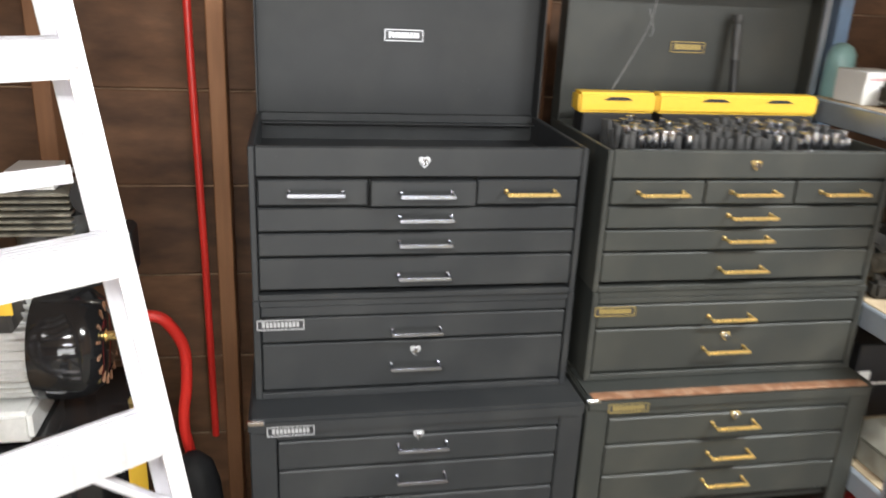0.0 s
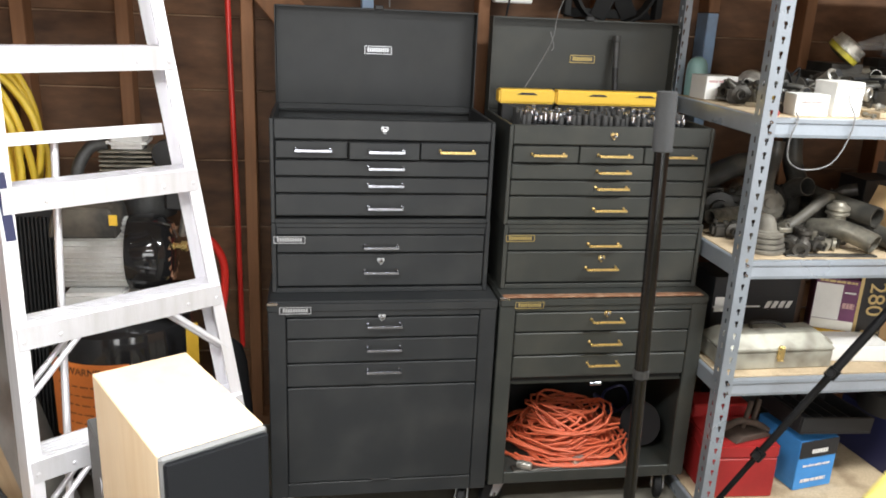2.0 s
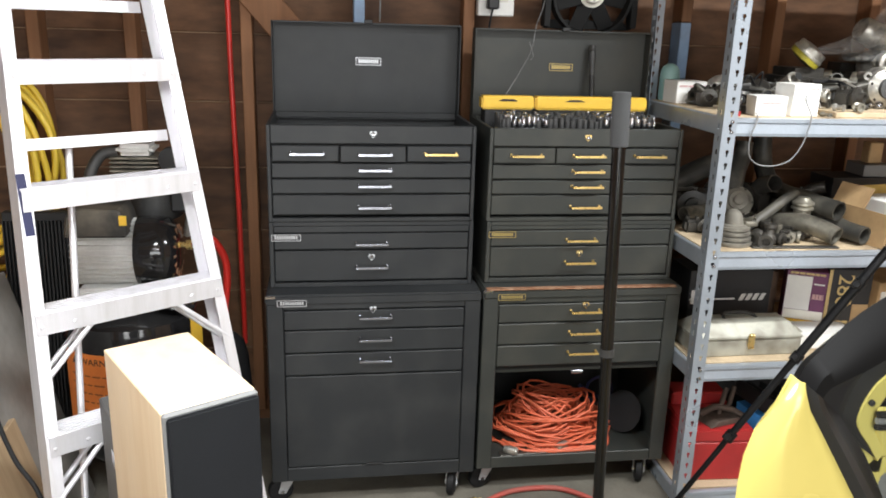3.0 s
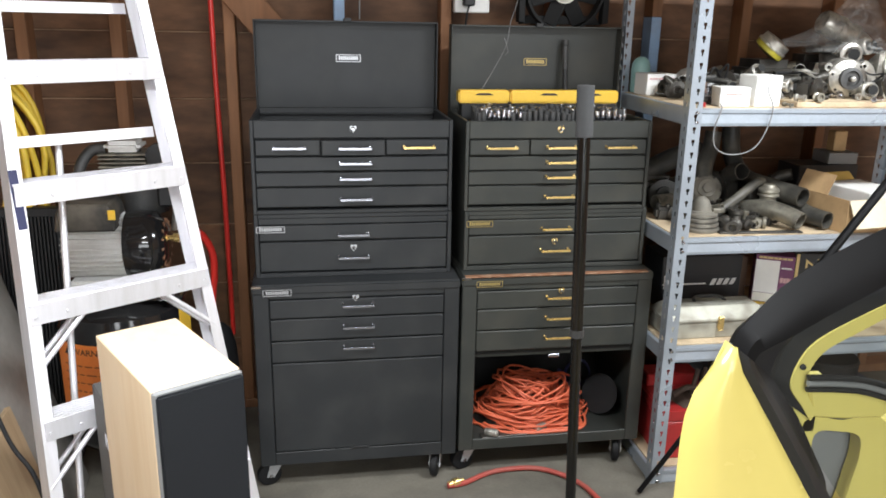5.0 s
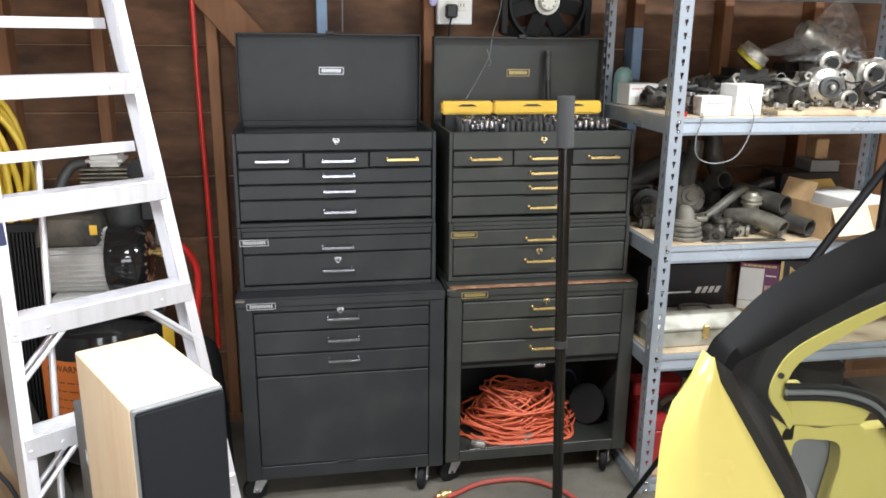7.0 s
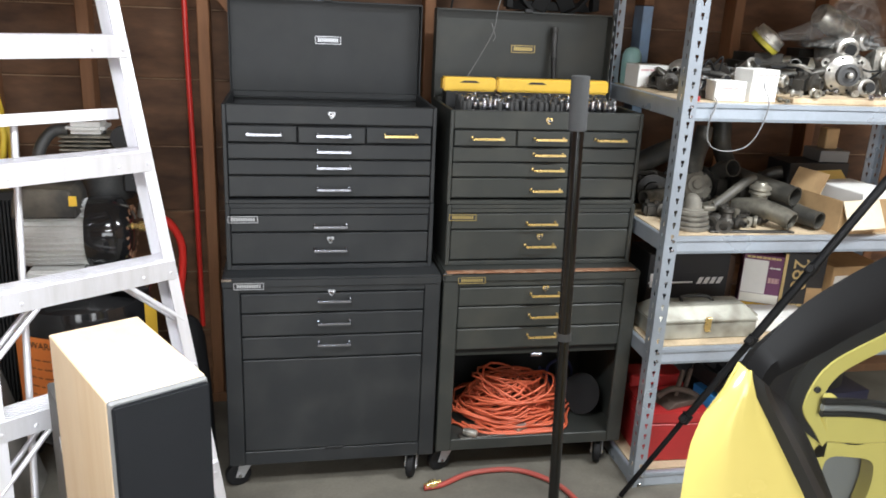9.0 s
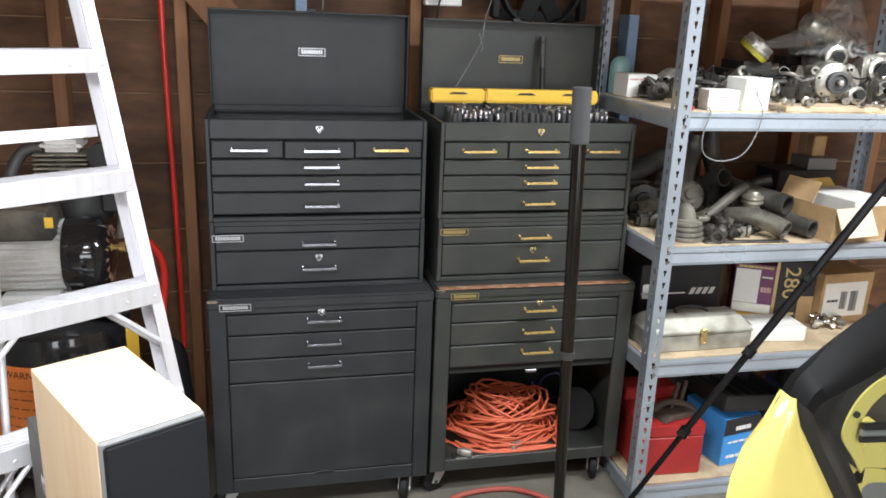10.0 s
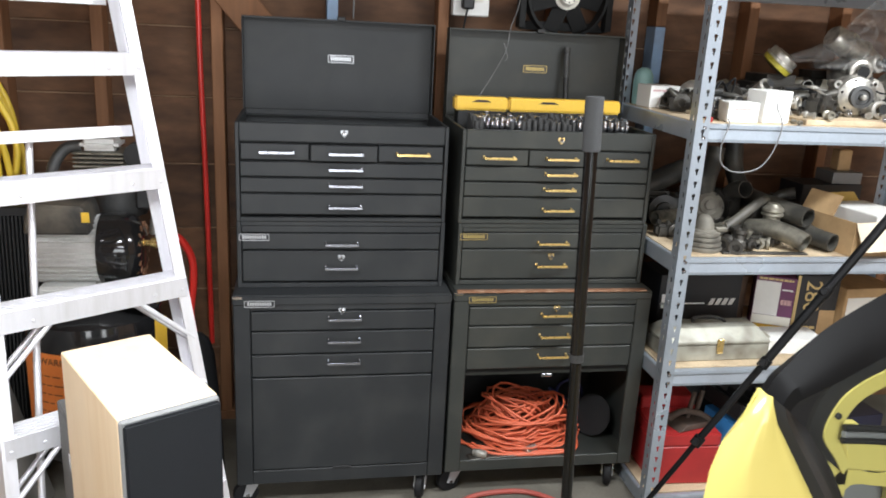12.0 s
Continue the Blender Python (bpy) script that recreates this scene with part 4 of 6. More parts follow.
# ---- ladder ----
def ladder():
    tilt = 12
    m = Matrix.Translation((-0.222, 1.18, 0.832)) @ pose(0, 0, 0, 0, 0, math.degrees(math.atan2(0.57, 0.82))) @ pose(0, 0, 0, -tilt, 0, 0)
    lad = thing("step_ladder", "silver aluminium folded step ladder leaning beside the speaker", "ladder", m)
    s0, s1 = -0.85, 1.25
    right = lambda s: 0.012 - 0.058 * s
    left = lambda s: -0.494 + 0.062 * s

    def rail(edge, sgn):
        """C-channel: web outside, flanges turned inwards."""
        bm = bmesh.new()
        t, w, d = 0.003, 0.031, 0.072
        for pr in ([(0, 0), (-w, 0), (-w, t), (-t, t), (-t, d - t), (-w, d - t), (-w, d), (0, d)],):
            rings = []
            for s in (s0, s1):
                rings.append([bm.verts.new((edge(s) + sgn * x, y, s)) for x, y in pr])
            n = len(pr)
            for i in range(n):
                bm.faces.new((rings[0][i], rings[0][(i + 1) % n], rings[1][(i + 1) % n], rings[1][i]))
            bm.faces.new(rings[0])
            bm.faces.new(rings[1][::-1])
        bmesh.ops.recalc_face_normals(bm, faces=bm.faces)
        return bm

    part("rail", rail(right, 1), M_ALU, lad)
    part("rail", rail(left, -1), M_ALU, lad)
    c, sn = math.cos(radians(tilt)), math.sin(radians(tilt))
    level = pose(0, 0, 0, tilt, 0, 0)
    for k in range(-2, 4):
        s = 0.006 + 0.3015 * k
        a, b = left(s) + 0.008, right(s) - 0.009
        prof = [(0.0, 0.0), (0.003, 0.0), (0.003, 0.050), (0.080, 0.050), (0.080, 0.03), (0.083, 0.03), (0.083, 0.053)]
        for q in range(6):
            y = 0.0755 - 0.0125 * q
            prof += [(y, 0.053), (y, 0.0558), (y - 0.006, 0.0558), (y - 0.006, 0.053)]
        prof += [(0.0, 0.053)]
        bm = bmesh.new()
        ends = [[bm.verts.new((x, y, z)) for y, z in prof] for x in (a, b)]
        for i in range(len(prof)):
            j = (i + 1) % len(prof)
            bm.faces.new((ends[0][i], ends[0][j], ends[1][j], ends[1][i]))
        bm.faces.new(ends[0])
        bm.faces.new(ends[1][::-1])
        bmesh.ops.recalc_face_normals(bm, faces=bm.faces)
        st = part("step", bm, M_ALU, lad, m=Matrix.Translation((0, -0.004, s)) @ level)
        for x in (a + 0.012, a + 0.09, b - 0.09, b - 0.012):
            part("rivet", lathe([(0, 0.003), (0.004, 0.0025), (0.0055, 0), (0, 0)], 10, None, pose(x, 0, 0.02, 90, 0, 0)), M_ALU, st)
        if k in (-1, 0):
            for x0, x1, yy in ((b - 0.14, right(s - 0.12) - 0.006, 0.006), (b - 0.14, right(s - 0.12) - 0.006, 0.06), (a + 0.14, left(s - 0.12) + 0.006, 0.006), (a + 0.14, left(s - 0.12) + 0.006, 0.06)):
                part("brace", sweep([(x0, yy, s + 0.012), (x1, yy, s - 0.125)], 0.0075, 8), M_ALU, lad, smooth=50)
    for s in (0.456, 0.803):
        part("rear_bar", box(left(s) + 0.005, right(s) - 0.035, 0.074, 0.078, s, s + 0.03, 0.001), M_ALU, lad)
    part("rear_leg", sweep([(-0.455, 0.12, -0.83), (-0.30, 0.12, 0.47)], 0.009, 10), M_ALU, lad, smooth=50)
    part("safety_label", box(left(0.33) + 0.003, left(0.33) + 0.024, -0.0012, -0.0002, 0.25, 0.40), M_NAVY, lad, "blue and white label")
    part("safety_label", box(left(0.2) + 0.003, left(0.2) + 0.024, -0.0012, -0.0002, 0.2, 0.247), M_WHITE, lad, "blue and white label")


ladder()


# ---- loudspeaker and boxes ----
def speaker():
    yaw = 29.7
    s = thing("loudspeaker", "tall maple veneer loudspeaker with a charcoal grille", "loudspeaker", pose(-0.208, 0.287, 0, 0, 0, yaw))
    w, d, h = 0.178, 0.352, 0.93
    part("cabinet", box(0, w, 0.014, d, 0, h, 0.002), M_MAPLE, s)
    part("baffle", prism([(0, 0), (w, 0), (w, h), (0, h)], 0.013, None, 0.004, pose(0, 0.0005, 0)), M_GREYBOX, s, "grey front baffle")
    part("grille", box(0.003, w - 0.002, -0.010, 0.0, 0.02, h - 0.005, 0.004, None, 2), M_GRILLE, s, "charcoal cloth grille")
    g = thing("grey_box", "grey metal box with a wire handle behind the speaker", "box", pose(-0.383, 0.646, 0, 0, 0, 25.3))
    part("body", box(0, 0.16, 0, 0.22, 0, 0.70, 0.004), mat("dark_grey_metal", (0.085, 0.083, 0.08), 0.55, 0, 150, 0.12, 0.1), g)
    part("handle", sweep(smooth_path([(0.012, -0.001, 0.5), (0.012, -0.02, 0.49), (0.02, -0.028, 0.45), (0.012, -0.02, 0.40), (0.012, -0.001, 0.39)], 6), 0.004, 8), M_CHROME, g, "wire handle", smooth=50)
    part("latch", box(-0.003, 0.0, 0.06, 0.1, 0.58, 0.62, 0.001), M_CHROME, g)


speaker()
M_PINE = mat("dusty_pine", (0.42, 0.3, 0.18), 0.7, 0, 22, 0.15, 0.1, (0.28, 0.18, 0.1), 4, 0.6, (8, 8, 0.6))
solo("leaning_board", box(-0.02, 0.02, -0.4, 0.4, 0, 0.83, 0.002), mat("grey_weathered_board", (0.27, 0.255, 0.235), 0.8, 0, 30, 0.2, 0.2, (0.13, 0.12, 0.105), 4, 0.7), "grey weathered board leaning beside the ladder", "board",
     pose(-0.72, 1.15, 0, 0, -14, 4))
solo("pine_board", box(-0.012, 0.012, -0.25, 0.25, 0, 0.5, 0.002), M_PINE, "pale pine board leaning on the grey board", "board", pose(-0.68, 0.93, 0, 0, -14, 4))
solo("black_cable", sweep(smooth_path([(-0.84, 1.0, 0.80), (-0.80, 0.98, 0.74), (-0.765, 0.96, 0.6), (-0.72, 0.93, 0.49), (-0.66, 0.9, 0.40), (-0.62, 0.88, 0.2), (-0.6, 0.86, 0.01), (-0.5, 0.8, 0.008)], 8), 0.006, 8), M_RUBBER, "black cable draped over the leaning board", "cable", smooth=60)


# ---- jack handle, floor hose, tripod ----
def jack_handle():
    h = thing("steel_pole", "worn black steel pole with a grey grip beside the cabinet", "pole")
    top, ring = Vector((0.753, 0.767, 1.455)), Vector((0.772, 0.762, 0.811))
    d = (ring - top).normalized()
    at = lambda z: top + d * ((z - top.z) / d.z)
    M_WORN = mat("worn_black_paint", (0.004, 0.004, 0.004), 0.22, 0.0, 60, 0.3, 0.03, (0.12, 0.09, 0.06), 26, 0.12, (1, 1, 0.12))
    part("upper_tube", sweep([at(1.35), at(0.82)], 0.0165, 16), M_WORN, h, "scratched black tube", smooth=50)
    part("lower_tube", sweep([at(0.82), at(0.0)], 0.0145, 16), M_WORN, h, smooth=50)
    part("collar", sweep([at(0.822), at(0.802)], 0.0185, 16), M_IRON, h, smooth=50)
    n = 26
    part("grip", sweep([at(1.457 - 0.125 * i / n) for i in range(n + 1)], [0.0225 if i % 2 else 0.0212 for i in range(n + 1)], 18), M_GREYGRIP, h, "grey ribbed foam grip", smooth=60)


jack_handle()
hose = thing("floor_hose", "dusty red air hose lying on the concrete", "hose")
part("tube", sweep(smooth_path([(0.535, 1.315, 0.012), (0.60, 1.33, 0.010), (0.716, 1.387, 0.010), (0.868, 1.391, 0.010), (0.969, 1.326, 0.010), (1.03, 1.22, 0.010), (1.05, 1.02, 0.010), (0.95, 0.8, 0.010), (0.6, 0.62, 0.010), (0.2, 0.7, 0.01)], 8), 0.0095, 10),
     mat("dusty_red_hose", (0.38, 0.06, 0.045), 0.6, 0, 90, 0.15, 0.05, (0.25, 0.1, 0.08), 9, 0.5), hose, smooth=60)
part("coupling", lathe([(0, 0), (0.011, 0), (0.011, 0.015), (0.016, 0.018), (0.016, 0.04), (0.009, 0.043), (0.009, 0.06), (0, 0.06)], 12, None, pose(0.538, 1.317, 0.016, 90, 0, 110)), M_BRASS, hose, "brass coupling", smooth=40)


def tripod():
    t = thing("tripod", "black tripod with clamp knobs standing beside the shelving", "tripod")
    k1, k2 = Vector((1.375, 1.15, 0.325)), Vector((1.54, 1.11, 0.617))
    hub = k2 + (k2 - k1) * 2.15
    foot = Vector((1.20, 1.19, 0.012))
    part("leg", sweep([foot, k1], 0.009, 10), M_TRIM, t, smooth=50)
    part("leg", sweep([k1, k2], 0.0115, 10), M_TRIM, t, smooth=50)
    part("leg", sweep([k2, hub], 0.014, 10), M_TRIM, t, smooth=50)
    for k in (k1, k2, k2 + (k2 - k1) * 0.85):
        b = sweep([k - (k2 - k1) * 0.05, k + (k2 - k1) * 0.05], 0.018, 12)
        part("clamp", b, M_TRIM, t, smooth=50)
        part("knob", lathe([(0, 0), (0.012, 0), (0.014, 0.012), (0.01, 0.02), (0, 0.02)], 10, None, Matrix.Translation(k + Vector((-0.014, -0.012, 0.006))) @ pose(0, 0, 0, 70, 0, -40)), M_TRIM, t, smooth=50)
    for f in (Vector((2.35, 1.2, 0.012)), Vector((2.0, 0.5, 0.012))):
        part("leg", sweep([f, hub], 0.012, 10), M_TRIM, t, smooth=50)
    part("column", sweep([hub - Vector((0, 0, 0.25)), hub + Vector((0, 0, 0.2))], 0.015, 12), M_TRIM, t, smooth=50)
    part("head", box(-0.035, 0.035, -0.035, 0.035, 0, 0.1, 0.012, None, 2), M_TRIM, t, "black pan head", m=Matrix.Translation(hub + Vector((0, 0, 0.2))))
    part("pan_handle", sweep([hub + Vector((0, 0, 0.26)), hub + Vector((-0.16, -0.05, 0.20))], 0.009, 10), M_TRIM, t, smooth=50)


tripod()


# ---- things on the shelving ----
D1, D2, D3, D4 = 0.052, 0.5305, 0.9215, 1.3495


def hollow(pts, r, t=0.004, seg=16, bm=None):
    """An open-ended pipe with a wall."""
    own = bmesh.new()
    fr = frames_along(pts)
    outer, inner = [], []
    for i, (p, s, u) in enumerate(fr):
        k = r[i] if isinstance(r, (list, tuple)) else r
        ring = lambda q: [own.verts.new(p + q * (math.cos(a) * s + math.sin(a) * u)) for a in (2 * math.pi * j / seg for j in range(seg))]
        outer.append(ring(k))
        inner.append(ring(k - t))
    for rings, flip in ((outer, False), (inner, True)):
        for a, b in zip(rings, rings[1:]):
            for j in range(seg):
                own.faces.new((a[j], a[(j + 1) % seg], b[(j + 1) % seg], b[j]))
    for a, b in ((outer[0], inner[0]), (outer[-1], inner[-1])):
        for j in range(seg):
            own.faces.new((a[j], a[(j + 1) % seg], b[(j + 1) % seg], b[j]))
    bmesh.ops.recalc_face_normals(own, faces=own.faces)
    return merge(bm, own)


def carton(name, label, x, y, z, w, d, h, yaw, material, category="box", group=""):
    """A closed carton with a taped seam, its front left bottom corner region centred at x, y."""
    t = thing(name, label, category, pose(x, y, z, 0, 0, yaw), group)
    part("body", box(-w / 2, w / 2, -d / 2, d / 2, 0, h, 0.002), material, t)
    part("lid_flap", box(-w / 2 + 0.001, w / 2 - 0.001, -d / 2 - 0.0015, -d / 2, h * 0.66, h - 0.001, 0.0005), material, t)
    return t


def panel_on(t, d, x0, x1, z0, z1, material, name="printed_panel", off=0.002):
    part(name, box(x0, x1, -d / 2 - off - 0.0008, -d / 2 - off + 0.0002, z0, z1), material, t)


def bars(t, d, x0, x1, z, h, n, material, off=0.003, seed=1):
    """A line of unreadable print as plain bars."""
    r = random.Random(seed)
    bm = bmesh.new()
    x = x0
    while x < x1:
        w = min(r.uniform(0.4, 1.4) * (x1 - x0) / n, x1 - x)
        box(x, x + w * 0.85, -d / 2 - off - 0.0005, -d / 2 - off, z, z + h, 0, bm)
        x += w
    part("print", bm, material, t)


M_PRINT = mat("dark_print", (0.05, 0.045, 0.045), 0.6, 0, 90, 0.1, 0)
M_PINK = mat("red_print", (0.6, 0.36, 0.36), 0.6, 0, 90, 0.1, 0)
M_TAN = mat("gold_letter", (0.62, 0.46, 0.2), 0.55, 0, 90, 0.1, 0)

# top deck
solo("teal_bottle", lathe([(0, 0), (0.034, 0), (0.036, 0.01), (0.036, 0.085), (0.034, 0.105), (0.026, 0.122), (0.012, 0.132), (0, 0.133)], 28, None, pose(1.345, 1.835, D4)), M_TEAL, "pale teal plastic bottle with a domed top", "bottle", smooth=50)
b = carton("small_white_box", "small white carton with faded red print", 1.362, 1.735, D4, 0.115, 0.1, 0.078, 4, M_WHITE)
bars(b, 0.1, -0.05, 0.05, 0.058, 0.006, 5, M_PINK)
b = carton("white_carton", "white carton beside the parts on the top deck", 1.56, 1.35, D4, 0.10, 0.09, 0.10, 8, M_WHITE)
bars(b, 0.09, -0.045, 0.045, 0.083, 0.004, 4, M_PINK, seed=3)
b = carton("low_white_carton", "low white carton with a torn open top", 1.45, 1.335, D4, 0.10, 0.075, 0.062, -6, M_WHITE)
bars(b, 0.075, -0.03, 0.03, 0.04, 0.004, 5, M_PINK, seed=5)
solo("wooden_board", box(1.66, 2.40, 1.285, 1.50, D4, D4 + 0.017, 0.002), M_BOARD, "pale wooden board lying on the top deck", "board")
DB = D4 + 0.017


def alternator(x, y, z, r, yaw, label, name="alternator", pitch=0):
    """A finned housing whose axis points to -y, with a pulley in front."""
    t = thing(name, label, name, pose(x, y, z, 0, 0, yaw) @ pose(0, 0, 0, pitch, 0, 0))
    turn = pose(0, 0, 0, 90, 0, 0)
    part("housing", lathe([(0, -0.07), (r * 0.7, -0.07), (r * 0.95, -0.05), (r, -0.02), (r, 0.02), (r * 0.93, 0.045), (r * 0.6, 0.058), (r * 0.3, 0.06), (0, 0.06)], 32, None, turn), M_PARTS_LIGHT, t, smooth=40)
    for k in range(6):
        a = 360 * k / 6 + 13
        part("vent_slot", merge(bmesh.new(), box(r * 0.5, r * 0.86, -0.0515, -0.048, -0.004, 0.004), pose(0, -0.0, 0, 0, a, 0)), M_BLACK_AND_SHADE, t)
    p = part("pulley", lathe([(0, 0.06), (r * 0.52, 0.06), (r * 0.55, 0.064), (r * 0.45, 0.07), (r * 0.45, 0.074), (r * 0.55, 0.08), (r * 0.55, 0.084), (r * 0.4, 0.086), (r * 0.36, 0.078), (r * 0.16, 0.078), (r * 0.14, 0.09), (0, 0.09)], 32, None, turn), M_IRON, t, "dark grooved pulley", smooth=30)
    part("pulley_nut", lathe([(0, 0.09), (r * 0.14, 0.09), (r * 0.14, 0.1), (r * 0.08, 0.102), (0, 0.102)], 6, None, turn), M_PARTS_LIGHT, t)
    for a in (35, 150, 265):
        part("bolt_lug", merge(bmesh.new(), lathe([(0.006, -0.03), (0.014, -0.03), (0.014, 0.03), (0.006, 0.03)], 12), pose(r * 1.06 * math.cos(radians(a)), 0, r * 1.06 * math.sin(radians(a)), 90, 0, 0)), M_PARTS_LIGHT, t)
    return t


alternator(1.925, 1.45, DB + 0.07, 0.066, -14, "dull silver alternator with a dark pulley, on the board")
alternator(2.02, 1.60, DB + 0.125, 0.06, 10, "small silver alternator behind the larger one", pitch=18)
solo("alternator_stand", box(1.97, 2.08, 1.56, 1.66, D4, DB + 0.062, 0.004), M_PARTS, "greasy metal block under the small alternator", "engine block")


def ring_part(x, y, z, r, yaw, pitch, label, mat_=None, plate_w=0.0):
    t = thing("throttle_body", label, "throttle body", pose(x, y, z, 0, 0, yaw) @ pose(0, 0, 0, pitch, 0, 0))
    part("bore", lathe([(r * 0.66, -0.04), (r * 0.95, -0.04), (r, 0.0), (r * 1.12, 0.004), (r * 1.12, 0.016), (r * 0.85, 0.02), (r * 0.62, 0.016), (r * 0.6, -0.04)], 28, None, pose(0, 0, 0, 90, 0, 0)), mat_ or M_PARTS_LIGHT, t, smooth=30)
    if plate_w:
        bm = bmesh.new()
        for sx in (-1, 1):
            box(sx * plate_w - 0.012, sx * plate_w + 0.012, 0.0, 0.03, -plate_w, plate_w, 0.004, bm)
        box(-plate_w, plate_w, 0.002, 0.028, -plate_w - 0.008, -plate_w + 0.012, 0.004, bm)
        box(-plate_w, plate_w, 0.002, 0.028, plate_w - 0.012, plate_w + 0.008, 0.004, bm)
        part("flange", bm, mat_ or M_PARTS_LIGHT, t)
    part("inner_shade", lathe([(0, 0.036), (r * 0.62, 0.036)], 20, None, pose(0, 0, 0, 90, 0, 0)), M_BLACK_AND_SHADE, t)
    return t


ring_part(2.155, 1.50, DB + 0.11, 0.036, -6, 0, "silver throttle body standing on a bracket", None, 0.042)
solo("bracket_block", box(2.11, 2.20, 1.48, 1.56, DB, DB + 0.062, 0.004), M_PARTS, "greasy bracket under the throttle body", "bracket")
ring_part(2.25, 1.42, DB + 0.055, 0.048, -16, 0, "pale metal ring housing on the board")
ring_part(1.965, 1.36, DB + 0.03, 0.026, -10, -12, "small silver throttle ring leaning on the alternator")
for k, (x, y, z, r, yaw, pitch) in enumerate(((1.60, 1.46, 0.10, 0.022, 10, -30), (1.81, 1.50, 0.075, 0.03, -25, -15), (1.99, 1.52, 0.165, 0.034, -12, 5), (2.06, 1.54, 0.19, 0.028, 20, -10), (2.21, 1.56, 0.15, 0.03, -20, 0), (1.68, 1.40, 0.06, 0.02, 30, 0), (1.50, 1.42, 0.05, 0.018, -30, -20))):
    ring_part(x, y, D4 + z, r, yaw, pitch, "bright metal ring housing heaped among the parts")
solo("small_can", lathe([(0, 0), (0.026, 0), (0.026, 0.028), (0.023, 0.031), (0, 0.031)], 20, None, pose(2.11, 1.34, DB)), M_WHITE, "small white cap on the board", "cap", smooth=40)
for k, (x, y, l, yaw) in enumerate(((2.06, 1.39, 0.11, 35), (2.075, 1.40, 0.11, 35), (2.09, 1.41, 0.10, 35), (2.045, 1.38, 0.1, 35))):
    bm = merge(bmesh.new(), box(-l / 2, l / 2, -0.004, 0.004, -0.015, 0.015, 0.002), pose(0, 0, 0.045, 0, 38, 0))
    solo("fin_plate", bm, M_PARTS, "dark metal plate leaning in a row", "metal plate", pose(x, y, DB, 0, 0, yaw), "leaning plates")
lamp_t = thing("fog_lamp", "round silver lamp with a yellow band", "lamp", pose(1.735, 1.60, 1.532) @ pose(0, 0, 0, 22, 34, 0))
part("bowl", lathe([(0, -0.03), (0.03, -0.029), (0.05, -0.022)], 32), M_PARTS, lamp_t, "dark bowl", smooth=40)
part("band", lathe([(0.05, -0.022), (0.056, -0.019), (0.057, -0.004), (0.055, -0.003)], 32), mat("dull_yellow", (0.42, 0.36, 0.04), 0.45, 0, 60, 0.3, 0.1, (0.08, 0.07, 0.03), 25, 0.8), lamp_t, "yellow band", smooth=30)
part("rim", lathe([(0.055, -0.003), (0.058, -0.001), (0.058, 0.006), (0.053, 0.008), (0.053, 0.024), (0.05, 0.03), (0.044, 0.027), (0.03, 0.033), (0, 0.036)], 32), M_PARTS_LIGHT, lamp_t, "silver rim and face", smooth=25)
solo("engine_casting", box(1.66, 1.83, 1.56, 1.76, D4, 1.487, 0.03, None, 2), M_PARTS, "greasy engine part under the lamp", "engine part", smooth=60)
solo("corrugated_hose", sweep([(1.60 + 0.0065 * i, 1.47 + 0.001 * i, D4 + 0.075 + 0.004 * math.sin(i * 0.3)) for i in range(34)], [0.019 if i % 2 else 0.0155 for i in range(34)], 14), M_HOSE, "black corrugated hose lying across the parts", "hose", smooth=60)
rng = random.Random(12)
for k in range(7):
    x, y = 1.33 + 0.06 * k + rng.uniform(-0.02, 0.02), rng.uniform(1.5, 1.72)
    pts = [(x, y, D4 + 0.012)]
    for j in range(4):
        pts.append((x + rng.uniform(-0.06, 0.14), y + rng.uniform(-0.08, 0.08), D4 + rng.uniform(0.015, 0.085)))
    solo("dark_cable", sweep(smooth_path(pts, 6), rng.uniform(0.005, 0.010), 8), M_HOSE, "dark greasy cable among the parts", "cable", group="dark cables", smooth=60)
for k in range(16):
    x, y = rng.uniform(1.34, 1.68), rng.uniform(1.36, 1.55)
    r, h = rng.uniform(0.012, 0.024), rng.uniform(0.025, 0.075)
    bm = lathe([(0, 0), (r, 0), (r * 1.1, h * 0.15), (r * 0.7, h * 0.3), (r * 0.7, h * 0.7), (r, h * 0.8), (r, h), (r * 0.5, h), (r * 0.4, h * 0.8), (0, h * 0.8)], 14)
    solo("fitting", bm, (M_PARTS_LIGHT, M_CHROME, M_PARTS)[k % 3], "small metal fitting lying among the parts", "fitting", pose(x, y, D4 + r * 0.6, 90 * (k % 2) + rng.uniform(-10, 10), 0, rng.uniform(-60, 60)), "fittings", smooth=40)
starter = thing("starter_motor", "dull steel motor with an open chrome nose", "motor", pose(1.475, 1.70, D4 + 0.055, 0, 0, 28))
part("body", lathe([(0, -0.06), (0.042, -0.06), (0.046, -0.05), (0.046, 0.03), (0.036, 0.04), (0.03, 0.075), (0.026, 0.09), (0.018, 0.09), (0.016, 0.06), (0, 0.06)], 24, None, pose(0, 0, 0, 90, 0, -60)), M_PARTS_LIGHT, starter, smooth=40)
part("foot", box(-0.05, 0.03, -0.03, 0.03, -0.055, -0.03, 0.004), M_PARTS, starter)
solo("bottle_top", lathe([(0, 0), (0.012, 0), (0.012, 0.014), (0, 0.016)], 12, None, pose(1.335, 1.30, D4)), M_REDPAINT, "small red cap on the deck", "cap")
